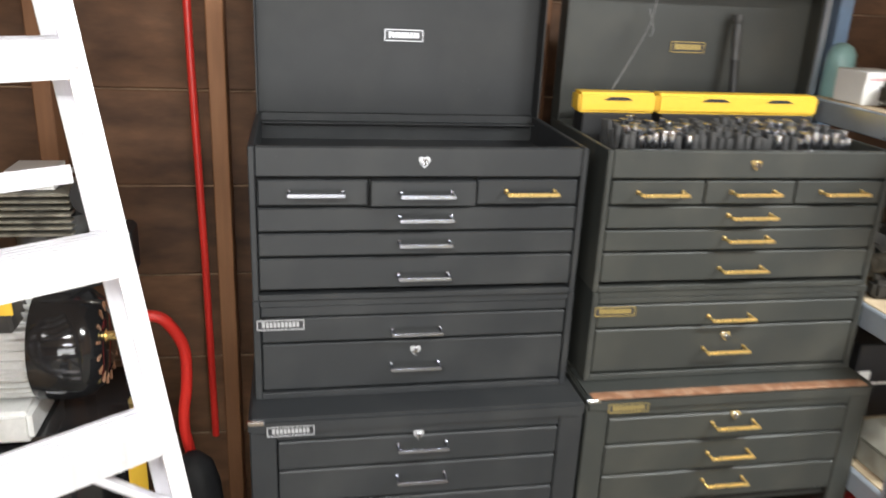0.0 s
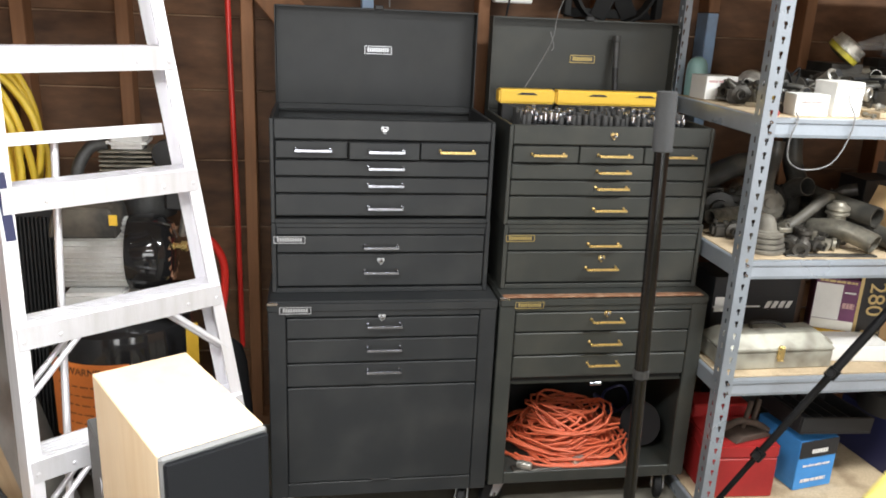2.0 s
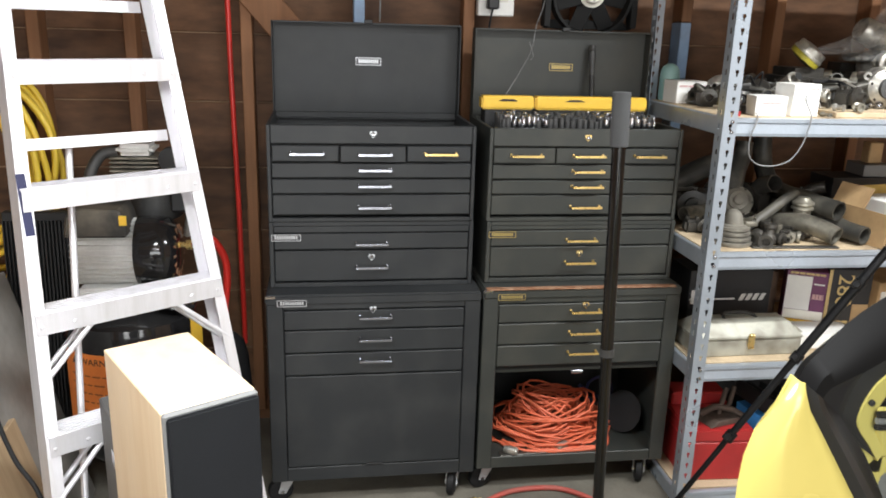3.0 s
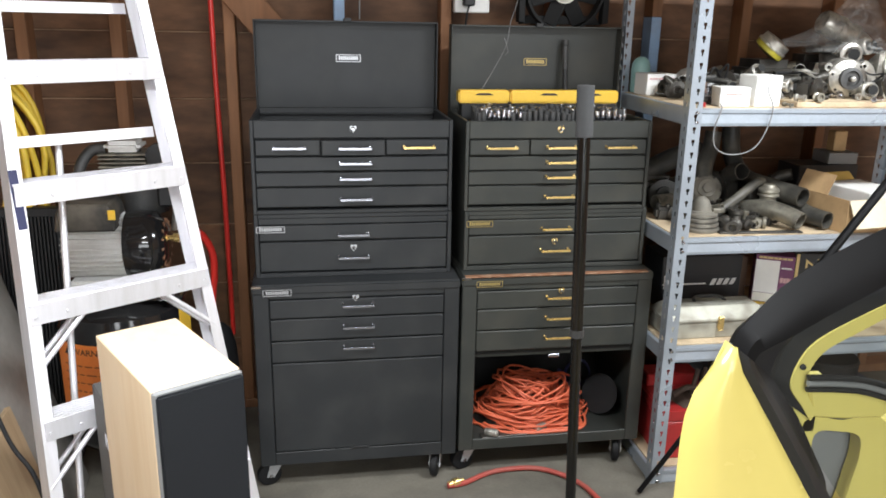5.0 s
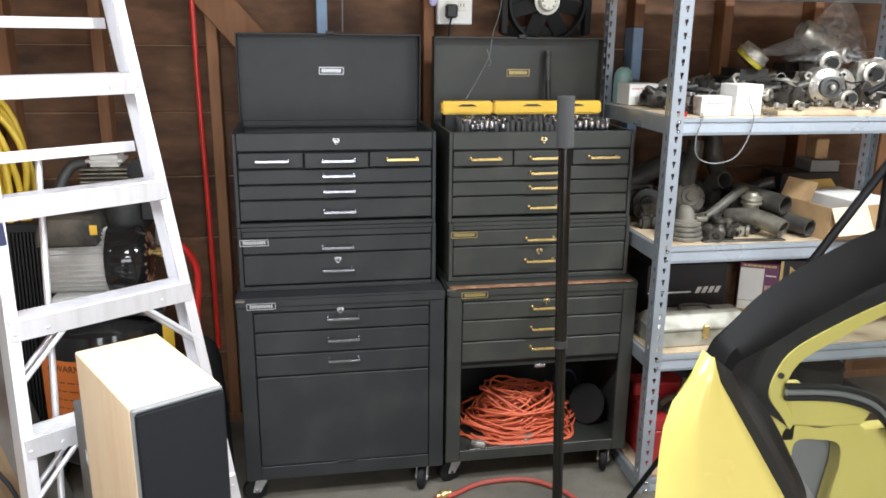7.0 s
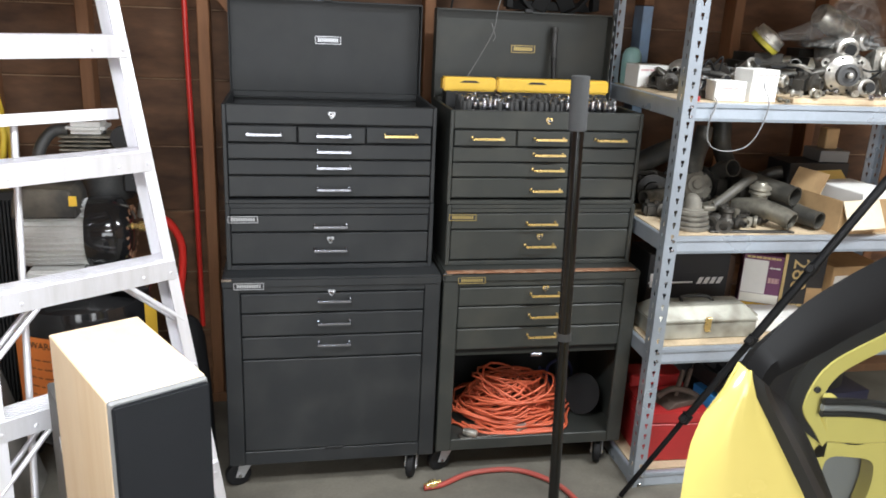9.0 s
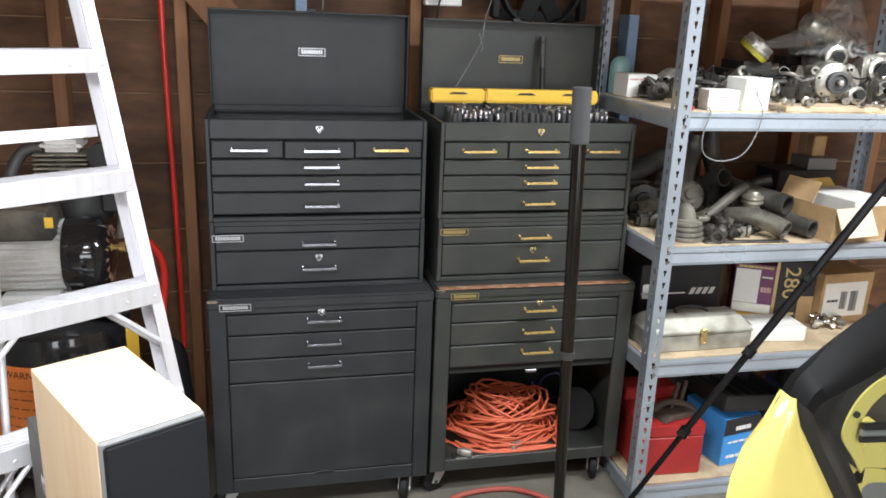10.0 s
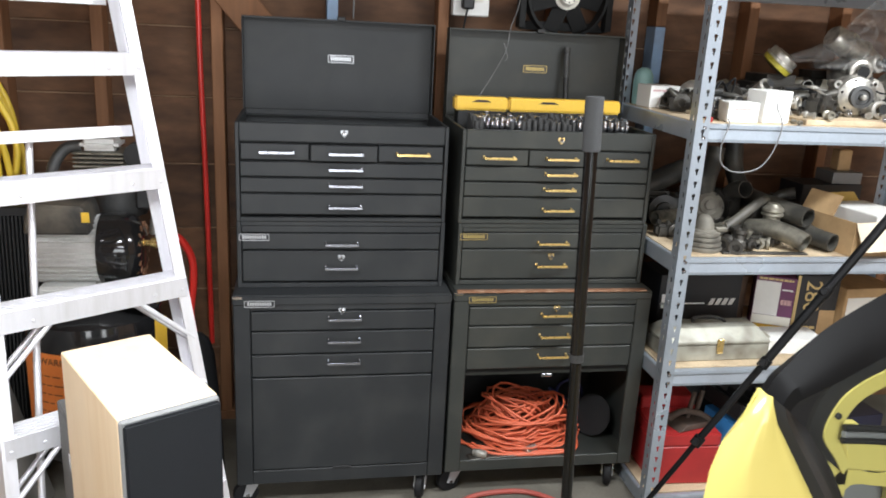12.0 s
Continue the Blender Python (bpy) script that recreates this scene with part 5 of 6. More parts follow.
# clear bag with a silver part in it
bag = bmesh.new()
n, rows = 28, 12
rings = []
for i in range(rows + 1):
    f = i / rows
    cx, cz = 2.03 + 0.05 * f, 1.515 + 0.235 * f
    rx, ry = 0.155 * (1 - f) ** 0.75 + 0.006, 0.10 * (1 - f) ** 0.8 + 0.005
    rings.append([bag.verts.new((cx + rx * math.cos(a) * (1 + 0.16 * noise.noise(Vector((3 * math.cos(a), 3 * math.sin(a), 4 * f)))), 1.60 + ry * math.sin(a) * (1 + 0.25 * noise.noise(Vector((4 * math.cos(a), 4 * math.sin(a), 3 * f + 7)))),
                                 cz + 0.02 * noise.noise(Vector((5 * math.cos(a), 5 * math.sin(a), f))))) for a in (2 * math.pi * j / n for j in range(n))])
for a, b in zip(rings, rings[1:]):
    for j in range(n):
        bag.faces.new((a[j], a[(j + 1) % n], b[(j + 1) % n], b[j]))
bag_t = thing("plastic_bag", "clear crumpled plastic bag holding a silver part, on the heap", "bag")
part("film", bag, M_FILM, bag_t, smooth=70)
tail = smooth_path([(1.97, 1.58, 1.60), (1.86, 1.57, 1.565), (1.76, 1.58, 1.545)], 5)
part("fold", sweep(tail, [0.012 + 0.035 * (1 - i / (len(tail) - 1)) for i in range(len(tail))], 12), M_FILM, bag_t, smooth=70)
solo("silver_canister", lathe([(0, -0.11), (0.036, -0.11), (0.042, -0.1), (0.042, -0.05), (0.047, -0.045), (0.047, -0.03), (0.04, -0.025), (0.04, 0.02), (0.044, 0.024), (0.044, 0.034), (0.034, 0.04), (0.03, 0.08), (0.02, 0.1), (0, 0.1)], 28, None, pose(2.02, 1.60, 1.585, 0, 112, 0)), M_PARTS_LIGHT, "silver canister inside the clear bag", "canister", smooth=40)
solo("heap_block", box(1.90, 2.19, 1.66, 1.80, D4, 1.505, 0.03, None, 2), M_PARTS, "dark engine casting behind the alternators", "engine part", smooth=60)
solo("bag_rest", box(1.90, 2.16, 1.56, 1.655, D4 + 0.19, 1.512, 0.01), M_PARTS, "dark casting under the bag", "engine part")
solo("hanging_lead", sweep(smooth_path([(1.40, 1.30, D4 + 0.01), (1.375, 1.245, 1.345), (1.355, 1.238, 1.29), (1.36, 1.238, 1.235), (1.395, 1.238, 1.208), (1.45, 1.238, 1.205), (1.50, 1.238, 1.225), (1.535, 1.24, 1.28), (1.55, 1.243, 1.352), (1.562, 1.30, 1.40), (1.565, 1.31, 1.452)], 8), 0.0022, 6), M_GREYBOX,
     "thin grey lead looping down over the shelf edge", "wire", smooth=60)

# small bright parts and leads strewn along the top deck
strew = random.Random(77)
for k in range(26):
    x, y = strew.uniform(1.62, 2.34), strew.uniform(1.30, 1.44)
    r, h = strew.uniform(0.007, 0.016), strew.uniform(0.02, 0.05)
    bm = lathe([(0, 0), (r, 0), (r, h * 0.2), (r * 0.65, h * 0.3), (r * 0.65, h * 0.75), (r * 0.9, h * 0.8), (r * 0.9, h), (r * 0.5, h), (r * 0.45, h * 0.8), (0, h * 0.8)], 12)
    z = (DB if x > 1.66 else D4)
    solo("fitting", bm, (M_CHROME, M_PARTS_LIGHT, M_PARTS, M_PARTS_MID)[k % 4], "small bright metal fitting lying on the board", "fitting", pose(x, y, z + r, 90, 0, strew.uniform(-80, 80)), "fittings", smooth=40)
for k in range(9):
    x, y = 1.42 + 0.09 * k, strew.uniform(1.36, 1.5)
    pts = [(x, y, DB + 0.006)] + [(x + strew.uniform(-0.05, 0.12), y + strew.uniform(-0.05, 0.06), DB + strew.uniform(0.02, 0.11)) for j in range(4)]
    solo("thin_lead", sweep(smooth_path(pts, 6), strew.uniform(0.002, 0.004), 6), (M_RUBBER, M_PARTS_LIGHT, M_GREYBOX)[k % 3], "thin lead tangled among the parts", "wire", group="thin leads", smooth=60)

# middle deck


def duct(label, pts, r, material=None, name="duct", category="duct", t=0.005, n=8):
    return solo(name, hollow(smooth_path(pts, n), r, t), material or M_HOSE, label, category, group="ducts and pipes", smooth=50)


M_DUSTY = mat("dusty_rubber", (0.19, 0.175, 0.145), 0.7, 0, 90, 0.35, 0.4, (0.045, 0.041, 0.034), 22, 0.9)
bellows = thing("rubber_bellows", "grey rubber bellows boot with stacked rings", "bellows", pose(1.41, 1.37, D3))
prof = [(0, 0), (0.066, 0)]
for i in range(4):
    z = 0.004 + 0.016 * i
    prof += [(0.068 - 0.004 * i, z), (0.068 - 0.004 * i, z + 0.009), (0.056 - 0.004 * i, z + 0.011), (0.056 - 0.004 * i, z + 0.015)]
prof += [(0.034, 0.07), (0.032, 0.085), (0.024, 0.105), (0.012, 0.115), (0, 0.117)]
part("boot", lathe(prof, 32), M_DUSTY, bellows, smooth=35)
part("clamp_screw", box(0.03, 0.075, -0.03, -0.01, 0.062, 0.078, 0.003), M_PARTS_MID, bellows)
duct("grey pipe with an open flanged end", [(1.345, 1.60, D3 + 0.045), (1.42, 1.63, D3 + 0.045), (1.52, 1.66, D3 + 0.047)], 0.026, M_PARTS_MID, "pipe", "pipe")
duct("dark hose at the back of the deck", [(1.33, 1.76, D3 + 0.11), (1.42, 1.77, D3 + 0.15), (1.52, 1.78, D3 + 0.19), (1.6, 1.78, D3 + 0.2)], 0.04)
solo("dark_casting", box(1.31, 1.47, 1.70, 1.82, D3, D3 + 0.12, 0.02, None, 2), M_PARTS, "dark greasy casting at the back of the deck", "engine part", smooth=60)
pump = thing("fuel_pump", "round grey pump with a bent outlet", "pump", pose(1.515, 1.55, D3 + 0.10))
part("housing", lathe([(0, -0.04), (0.03, -0.04), (0.046, -0.03), (0.048, -0.004), (0.056, -0.002), (0.056, 0.006), (0.048, 0.008), (0.046, 0.02), (0.034, 0.028), (0.032, 0.04), (0.018, 0.042), (0.016, 0.054), (0, 0.054)], 28, None, pose(0, 0, 0, 70, 0, -20)), M_DUSTY, pump, smooth=30)
for k in range(6):
    part("screw", lathe([(0, 0), (0.005, 0), (0.005, 0.005), (0, 0.006)], 8, None, pose(0, 0, 0, 70, 0, -20) @ pose(0.051 * math.cos(k * 1.047), 0.051 * math.sin(k * 1.047), 0.006)), M_PARTS, pump)
part("outlet", hollow(smooth_path([(0.0, 0.03, 0.03), (0.02, 0.06, 0.09), (0.05, 0.09, 0.14), (0.06, 0.1, 0.2)], 6), 0.03), M_HOSE, pump, smooth=50)
part("base", box(-0.04, 0.05, -0.02, 0.08, -0.10, -0.03, 0.01), M_PARTS, pump)
duct("long dark pipe lying across the deck", [(1.44, 1.40, D3 + 0.02), (1.55, 1.43, D3 + 0.075), (1.66, 1.47, D3 + 0.135), (1.70, 1.49, D3 + 0.14)], 0.017, M_HOSE, "pipe", "pipe")
solo("pipe_stop", box(1.655, 1.72, 1.49, 1.53, D3, D3 + 0.122, 0.005), M_PARTS, "greasy block under the pipe", "engine part")
valve = thing("idle_valve", "pale metal valve with stacked flanges", "valve", pose(1.70, 1.44, D3 + 0.05))
part("stack", lathe([(0, 0), (0.034, 0), (0.036, 0.02), (0.028, 0.024), (0.028, 0.045), (0.037, 0.05), (0.037, 0.056), (0.03, 0.06), (0.037, 0.066), (0.036, 0.074), (0.024, 0.082), (0.02, 0.09), (0, 0.092)], 24), M_PARTS_MID, valve, smooth=35)
part("base", box(-0.055, 0.04, -0.03, 0.04, -0.05, 0.0, 0.008), M_PARTS, valve)
for k in range(4):
    part("bolt", lathe([(0, 0), (0.007, 0), (0.007, 0.006), (0, 0.007)], 6, None, pose(-0.05 + 0.03 * k, -0.031, -0.03 + 0.012 * (k % 2), 90, 0, 0)), M_PARTS_MID, valve)
duct("curved dark intake duct with an open mouth", [(1.70, 1.75, D3 + 0.30), (1.70, 1.72, D3 + 0.2), (1.71, 1.64, D3 + 0.13), (1.745, 1.5, D3 + 0.115), (1.79, 1.37, D3 + 0.105)], 0.034)
duct("dark forked duct with an open mouth", [(1.76, 1.62, D3 + 0.05), (1.79, 1.5, D3 + 0.06), (1.83, 1.38, D3 + 0.04), (1.855, 1.31, D3 + 0.035)], 0.031)
duct("short dark duct with a clamp ring", [(1.83, 1.60, D3 + 0.04), (1.87, 1.48, D3 + 0.045), (1.91, 1.36, D3 + 0.045)], [0.028] * 13 + [0.032] * 4)
duct("dull metal elbow with an open mouth", [(1.63, 1.47, D3 + 0.045), (1.68, 1.40, D3 + 0.06), (1.72, 1.345, D3 + 0.05), (1.745, 1.30, D3 + 0.036)], 0.032, M_PARTS_MID, "elbow", "pipe")
for k in range(12):
    x, y = rng.uniform(1.46, 1.66), rng.uniform(1.31, 1.5)
    r, h = rng.uniform(0.012, 0.026), rng.uniform(0.03, 0.06)
    bm = lathe([(0, 0), (r, 0), (r * 1.15, h * 0.12), (r * 0.75, h * 0.3), (r * 0.75, h * 0.7), (r, h * 0.8), (r, h), (r * 0.55, h), (r * 0.45, h * 0.7), (0, h * 0.7)], 14)
    solo("fitting", bm, (M_PARTS, M_PARTS_MID, M_PARTS)[k % 3], "greasy metal fitting on the middle deck", "fitting", pose(x, y, D3 + r * 0.9, 90 * (k % 2), 0, rng.uniform(-60, 60)), "fittings", smooth=40)
solo("flat_bracket", box(-0.15, 0.15, -0.012, 0.012, 0, 0.006, 0.002), M_PARTS, "flat dark bracket along the deck edge", "bracket", pose(1.60, 1.30, D3, 0, 0, -3))


M_FLAP = mat("pale_card", (0.66, 0.57, 0.43), 0.8, 0, 60, 0.1, 0.08, (0.45, 0.33, 0.2), 6, 0.5)
M_GOLDCARD = mat("golden_card", (0.62, 0.43, 0.12), 0.7, 0, 60, 0.1, 0.08, (0.4, 0.25, 0.08), 6, 0.5)


def open_carton():
    t = thing("open_carton", "open brown cardboard carton with raised flaps and white lining", "box", pose(2.01, 1.405, D3, 0, 0, 10))
    w, d, h = 0.28, 0.24, 0.115
    for x in (-w / 2, w / 2 - 0.004):
        part("side", box(x, x + 0.004, -d / 2, d / 2, 0, h), M_CARD, t)
    for y in (-d / 2, d / 2 - 0.004):
        part("side", box(-w / 2 + 0.004, w / 2 - 0.004, y, y + 0.004, 0, h), M_CARD, t)
    part("bottom", box(-w / 2 + 0.004, w / 2 - 0.004, -d / 2 + 0.004, d / 2 - 0.004, 0, 0.004), M_CARD, t)
    part("flap", merge(bmesh.new(), box(-w / 2, 0.02, 0, 0.1, -0.0015, 0.0015), pose(0, -d / 2, h, -118, 0, 0)), M_FLAP, t, "pale front flap folded out")
    part("flap", merge(bmesh.new(), box(0, 0.075, -0.02, d / 2, -0.0015, 0.0015), pose(-w / 2, 0, h, 0, -66, 0) @ pose(0, 0, 0, 0, 0, 0)), M_CARD, t, "raised side flap")
    part("flap", merge(bmesh.new(), box(-0.03, w / 2, 0, 0.06, -0.0015, 0.0015), pose(0, d / 2, h, 40, 0, 0)), M_GOLDCARD, t, "golden raised back flap")
    part("lining", box(-0.04, w / 2 - 0.01, -d / 2 + 0.01, d / 2 - 0.01, 0.02, h + 0.02, 0.004), M_WHITE, t, "white packing")


open_carton()
carton("grey_carton", "black carton at the back of the middle deck", 2.10, 1.76, D3, 0.26, 0.14, 0.16, 2, M_BLACKCARD)
carton("stacked_grey_carton", "grey carton lying on the black carton", 2.17, 1.76, D3 + 0.161, 0.12, 0.12, 0.045, -4, M_GREYBOX)
solo("wooden_block", box(-0.028, 0.028, -0.025, 0.025, 0, 0.08, 0.004), M_CARD, "brown block standing on the cartons", "block", pose(2.17, 1.76, D3 + 0.207))


# more loose parts on the two upper decks


def odd_part(x, y, z, size, seed, material, label, name="engine_part"):
    """A cast lump with bosses, a flange and a stub pipe."""
    r = random.Random(seed)
    t = thing(name, label, "engine part", pose(x, y, z, 0, 0, r.uniform(-70, 70)), "loose engine parts")
    w, d, h = size * r.uniform(0.5, 0.9), size * r.uniform(0.4, 0.7), size * r.uniform(0.35, 0.6)
    part("casting", box(-w / 2, w / 2, -d / 2, d / 2, 0, h, min(d, h) * 0.22, None, 2), material, t, smooth=50)
    part("flange", merge(bmesh.new(), lathe([(0, 0), (h * 0.55, 0), (h * 0.55, 0.008), (h * 0.3, 0.012), (h * 0.3, 0.03), (h * 0.2, 0.03), (h * 0.18, 0.006), (0, 0.006)], 18), pose(r.uniform(-0.2, 0.2) * w, -d / 2, h * 0.6, 90, 0, 0)), material, t, smooth=40)
    part("stub", hollow(smooth_path([(w * 0.3, 0, h * 0.7), (w * 0.45, -0.01, h * 1.05), (w * 0.75, -0.03, h * 1.2)], 5), h * 0.22, 0.003, 12), material, t, smooth=50)
    for k in range(3):
        part("boss", lathe([(0, 0), (0.009, 0), (0.009, 0.012), (0.005, 0.014), (0, 0.014)], 8, None, pose(-w * 0.35 + k * w * 0.3, r.uniform(-0.3, 0.3) * d, h - 0.002)), material, t)


for k, (x, y, sz) in enumerate(((1.36, 1.52, 0.11), (1.47, 1.44, 0.10), (1.56, 1.36, 0.09), (1.53, 1.68, 0.15), (1.62, 1.58, 0.13), (1.60, 1.42, 0.09), (1.76, 1.72, 0.14), (1.86, 1.72, 0.12), (1.48, 1.78, 0.16))):
    odd_part(x, y, D3, sz, 40 + k, (M_PARTS, M_PARTS_MID, M_PARTS)[k % 3], "greasy dark engine casting on the middle deck")
for k, (x, y, sz) in enumerate(((1.60, 1.49, 0.14), (1.81, 1.53, 0.13), (2.0, 1.56, 0.2), (2.21, 1.60, 0.2), (2.07, 1.58, 0.22), (1.50, 1.50, 0.10), (1.60, 1.52, 0.12), (1.66, 1.44, 0.09), (1.78, 1.42, 0.11), (1.57, 1.72, 0.14), (1.84, 1.66, 0.14), (1.38, 1.60, 0.09), (2.33, 1.55, 0.15), (2.30, 1.72, 0.16))):
    odd_part(x, y, D4 if y > 1.5 or x < 1.66 else DB, sz, 60 + k, (M_PARTS, M_PARTS_LIGHT, M_PARTS)[k % 3], "greasy engine casting on the top deck")

for k in range(12):
    r_ = random.Random(200 + k)
    odd_part(1.40 + 0.075 * k, r_.uniform(1.66, 1.78), D4, r_.uniform(0.13, 0.22), 200 + k, (M_PARTS, M_HOSE, M_PARTS_MID)[k % 3], "dark greasy casting heaped at the back of the deck")
for k in range(7):
    r_ = random.Random(300 + k)
    odd_part(1.36 + 0.08 * k, r_.uniform(1.68, 1.78), D3, r_.uniform(0.15, 0.24), 300 + k, (M_PARTS, M_HOSE, M_PARTS_MID)[k % 3], "dark greasy casting heaped at the back of the deck")

# lower deck
def grey_toolbox():
    t = thing("metal_toolbox", "dented grey metal toolbox with a sloped lid and a latch", "toolbox", pose(1.505, 1.405, D2, 0, 0, 1))
    w, d = 0.385, 0.165
    part("body", box(-w / 2, w / 2, -d / 2, d / 2, 0, 0.06, 0.004, None, 2), M_TOOLBOX, t)
    prof = [(-d / 2 - 0.003, 0.061), (d / 2 + 0.003, 0.061), (d / 2 + 0.003, 0.07), (d / 4, 0.108), (-d / 4, 0.108), (-d / 2 - 0.003, 0.07)]
    bm = bmesh.new()
    ends = [[bm.verts.new((s * (w / 2 - (0.03 if z > 0.09 else -0.002)), y, z)) for y, z in prof] for s in (-1, 1)]
    k = len(prof)
    for i in range(k):
        bm.faces.new((ends[0][i], ends[0][(i + 1) % k], ends[1][(i + 1) % k], ends[1][i]))
    bm.faces.new(ends[0])
    bm.faces.new(ends[1][::-1])
    bmesh.ops.recalc_face_normals(bm, faces=bm.faces)
    bmesh.ops.bevel(bm, geom=bm.edges[:], offset=0.003, segments=1, affect="EDGES")
    part("lid", bm, M_TOOLBOX, t)
    part("handle", sweep(smooth_path([(-0.06, 0, 0.107), (-0.055, 0.02, 0.114), (-0.03, 0.035, 0.116), (0.03, 0.035, 0.116), (0.055, 0.02, 0.114), (0.06, 0, 0.107)], 5), 0.006, 8), M_IRON, t, "dark carrying handle", smooth=50)
    l = part("latch", box(-0.011, 0.011, -d / 2 - 0.012, -d / 2, 0.035, 0.082, 0.003), M_BRASS, t, "brass latch")
    part("staple", sweep(smooth_path([(-0.006, -d / 2 - 0.003, 0.03), (-0.006, -d / 2 - 0.014, 0.034), (0.006, -d / 2 - 0.014, 0.034), (0.006, -d / 2 - 0.003, 0.03)], 4), 0.0025, 6), M_BRASS, l)
    part("corner_bracket", merge(bmesh.new(), prism([(0, 0), (0.03, 0.03), (0.036, 0.06), (0.0, 0.09)], 0.002), pose(w / 2, -0.03, 0.0, 0, 0, 0)), M_TOOLBOX, t)


grey_toolbox()
b = carton("black_carton", "black carton with a white stripe and plain white marks", 1.575, 1.70, D2, 0.33, 0.17, 0.215, 0, M_BLACKCARD)
panel_on(b, 0.17, -0.16, 0.02, 0.1, 0.106, M_WHITE, "stripe")
bm = bmesh.new()
for k in range(4):
    x = 0.035 + 0.027 * k
    prism([(x, 0.096), (x + 0.018, 0.096), (x + 0.03, 0.122), (x + 0.012, 0.122)], 0.0008, bm, 0, pose(0, -0.085 - 0.0035, 0))
part("mark", bm, M_WHITE, b, "slanted white mark")
panel_on(b, 0.17, -0.155, -0.12, 0.085, 0.14, M_WHITE, "sticker")
carton("brown_carton", "dark brown carton behind the toolbox", 1.755, 1.72, D2, 0.05, 0.16, 0.20, 0, mat("brown_dark_card", (0.12, 0.07, 0.045), 0.7, 0, 60, 0.1, 0.05))
b = carton("patterned_carton", "white and purple carton with a yellow stripe", 1.85, 1.58, D2, 0.14, 0.12, 0.235, -27, M_PURPLE)
panel_on(b, 0.12, -0.068, 0.018, 0.085, 0.215, M_WHITE)
panel_on(b, 0.12, -0.068, 0.068, 0.048, 0.083, M_BULB)
panel_on(b, 0.12, -0.068, 0.068, 0.03, 0.046, M_YELLOW)
panel_on(b, 0.12, -0.068, 0.068, 0.0, 0.028, M_WHITE)
bars(b, 0.12, -0.05, 0.05, 0.008, 0.01, 6, M_PINK, seed=8)
bars(b, 0.12, 0.024, 0.062, 0.185, 0.006, 3, M_WHITE, seed=9)
bars(b, 0.12, 0.024, 0.062, 0.13, 0.02, 3, M_PINK, seed=10)
bars(b, 0.12, -0.06, 0.06, 0.221, 0.008, 7, M_TAN, seed=11)
b = carton("numbered_carton", "black carton with large gold numerals and an orange panel", 2.005, 1.60, D2, 0.165, 0.16, 0.24, -8, M_BLACKCARD)
words("280", 0.085, M_TAN, pose(-0.02, -0.0845, 0.158, 90, 90, 0), b, "numerals")
panel_on(b, 0.16, 0.02, 0.08, 0.0, 0.105, M_CARD)
panel_on(b, 0.16, -0.082, -0.07, 0.0, 0.238, M_TAN, "edge_stripe")
bars(b, 0.16, -0.05, 0.015, 0.03, 0.01, 3, M_TAN, seed=12)
solo("white_slab", box(-0.11, 0.11, -0.065, 0.065, 0, 0.056, 0.004, None, 2), M_WHITE, "plain white flat box at the shelf front", "box", pose(1.83, 1.42, D2, 0, 0, -6))
b = carton("tan_carton", "tan cardboard carton with a white printed label", 2.19, 1.585, D2, 0.23, 0.2, 0.20, 4, M_CARD)
panel_on(b, 0.2, -0.105, 0.09, 0.03, 0.165, M_WHITE, "label_sheet")
bars(b, 0.2, -0.03, 0.0, 0.06, 0.07, 2, M_GREYBOX, 0.004, seed=13)
bars(b, 0.2, 0.015, 0.05, 0.05, 0.08, 2, M_GREYBOX, 0.004, seed=14)
bars(b, 0.2, -0.09, -0.04, 0.09, 0.01, 4, M_PRINT, 0.004, seed=15)
bagged = thing("bagged_fittings", "clear bag of small bright fittings before the tan carton", "bag", pose(2.10, 1.47, D2))
for k in range(14):
    part("fitting", lathe([(0, 0), (0.010, 0), (0.012, 0.01), (0.008, 0.03), (0, 0.03)], 10, None, pose(rng.uniform(-0.06, 0.06), rng.uniform(-0.04, 0.04), 0.012 + 0.012 * (k % 3), 80, 0, rng.uniform(0, 360))), (M_CHROME, M_PARTS_LIGHT)[k % 2], bagged)


# bottom deck
def red_toolbox():
    t = thing("red_metal_box", "red painted metal box with a rusty tool on top", "toolbox", pose(1.452, 1.469, D1, 0, 0, -3))
    w, d, h = 0.24, 0.30, 0.2
    part("body", box(-w / 2, w / 2, -d / 2, d / 2, 0, h - 0.05, 0.004), M_REDPAINT, t)
    part("lid", box(-w / 2 - 0.002, w / 2 + 0.002, -d / 2 - 0.002, d / 2, h - 0.049, h, 0.006, None, 2), M_REDPAINT, t)
    part("rear_case", box(-w / 2 + 0.01, w / 2 - 0.02, d / 2 - 0.11, d / 2 - 0.01, h, h + 0.05, 0.006), M_REDPAINT, t)


red_toolbox()
M_OLDIRON = mat("rusty_iron", (0.075, 0.05, 0.038), 0.75, 0, 90, 0.4, 0.4, (0.03, 0.025, 0.02), 20, 0.7)
stand = thing("jack_stand", "greasy iron stand with two prongs lying on the red box", "jack stand", pose(1.475, 1.40, D1 + 0.201, 0, 0, 15))
part("base", prism([(-0.085, 0), (0.085, 0), (0.05, 0.022), (-0.05, 0.022)], 0.11, None, 0.003, pose(0, -0.055, 0)), M_OLDIRON, stand)
for x in (-0.005, 0.032):
    part("prong", sweep([(x, 0.0, 0.02), (x + 0.008, -0.005, 0.09), (x + 0.02, 0.0, 0.118)], 0.009, 8), M_OLDIRON, stand, smooth=50)
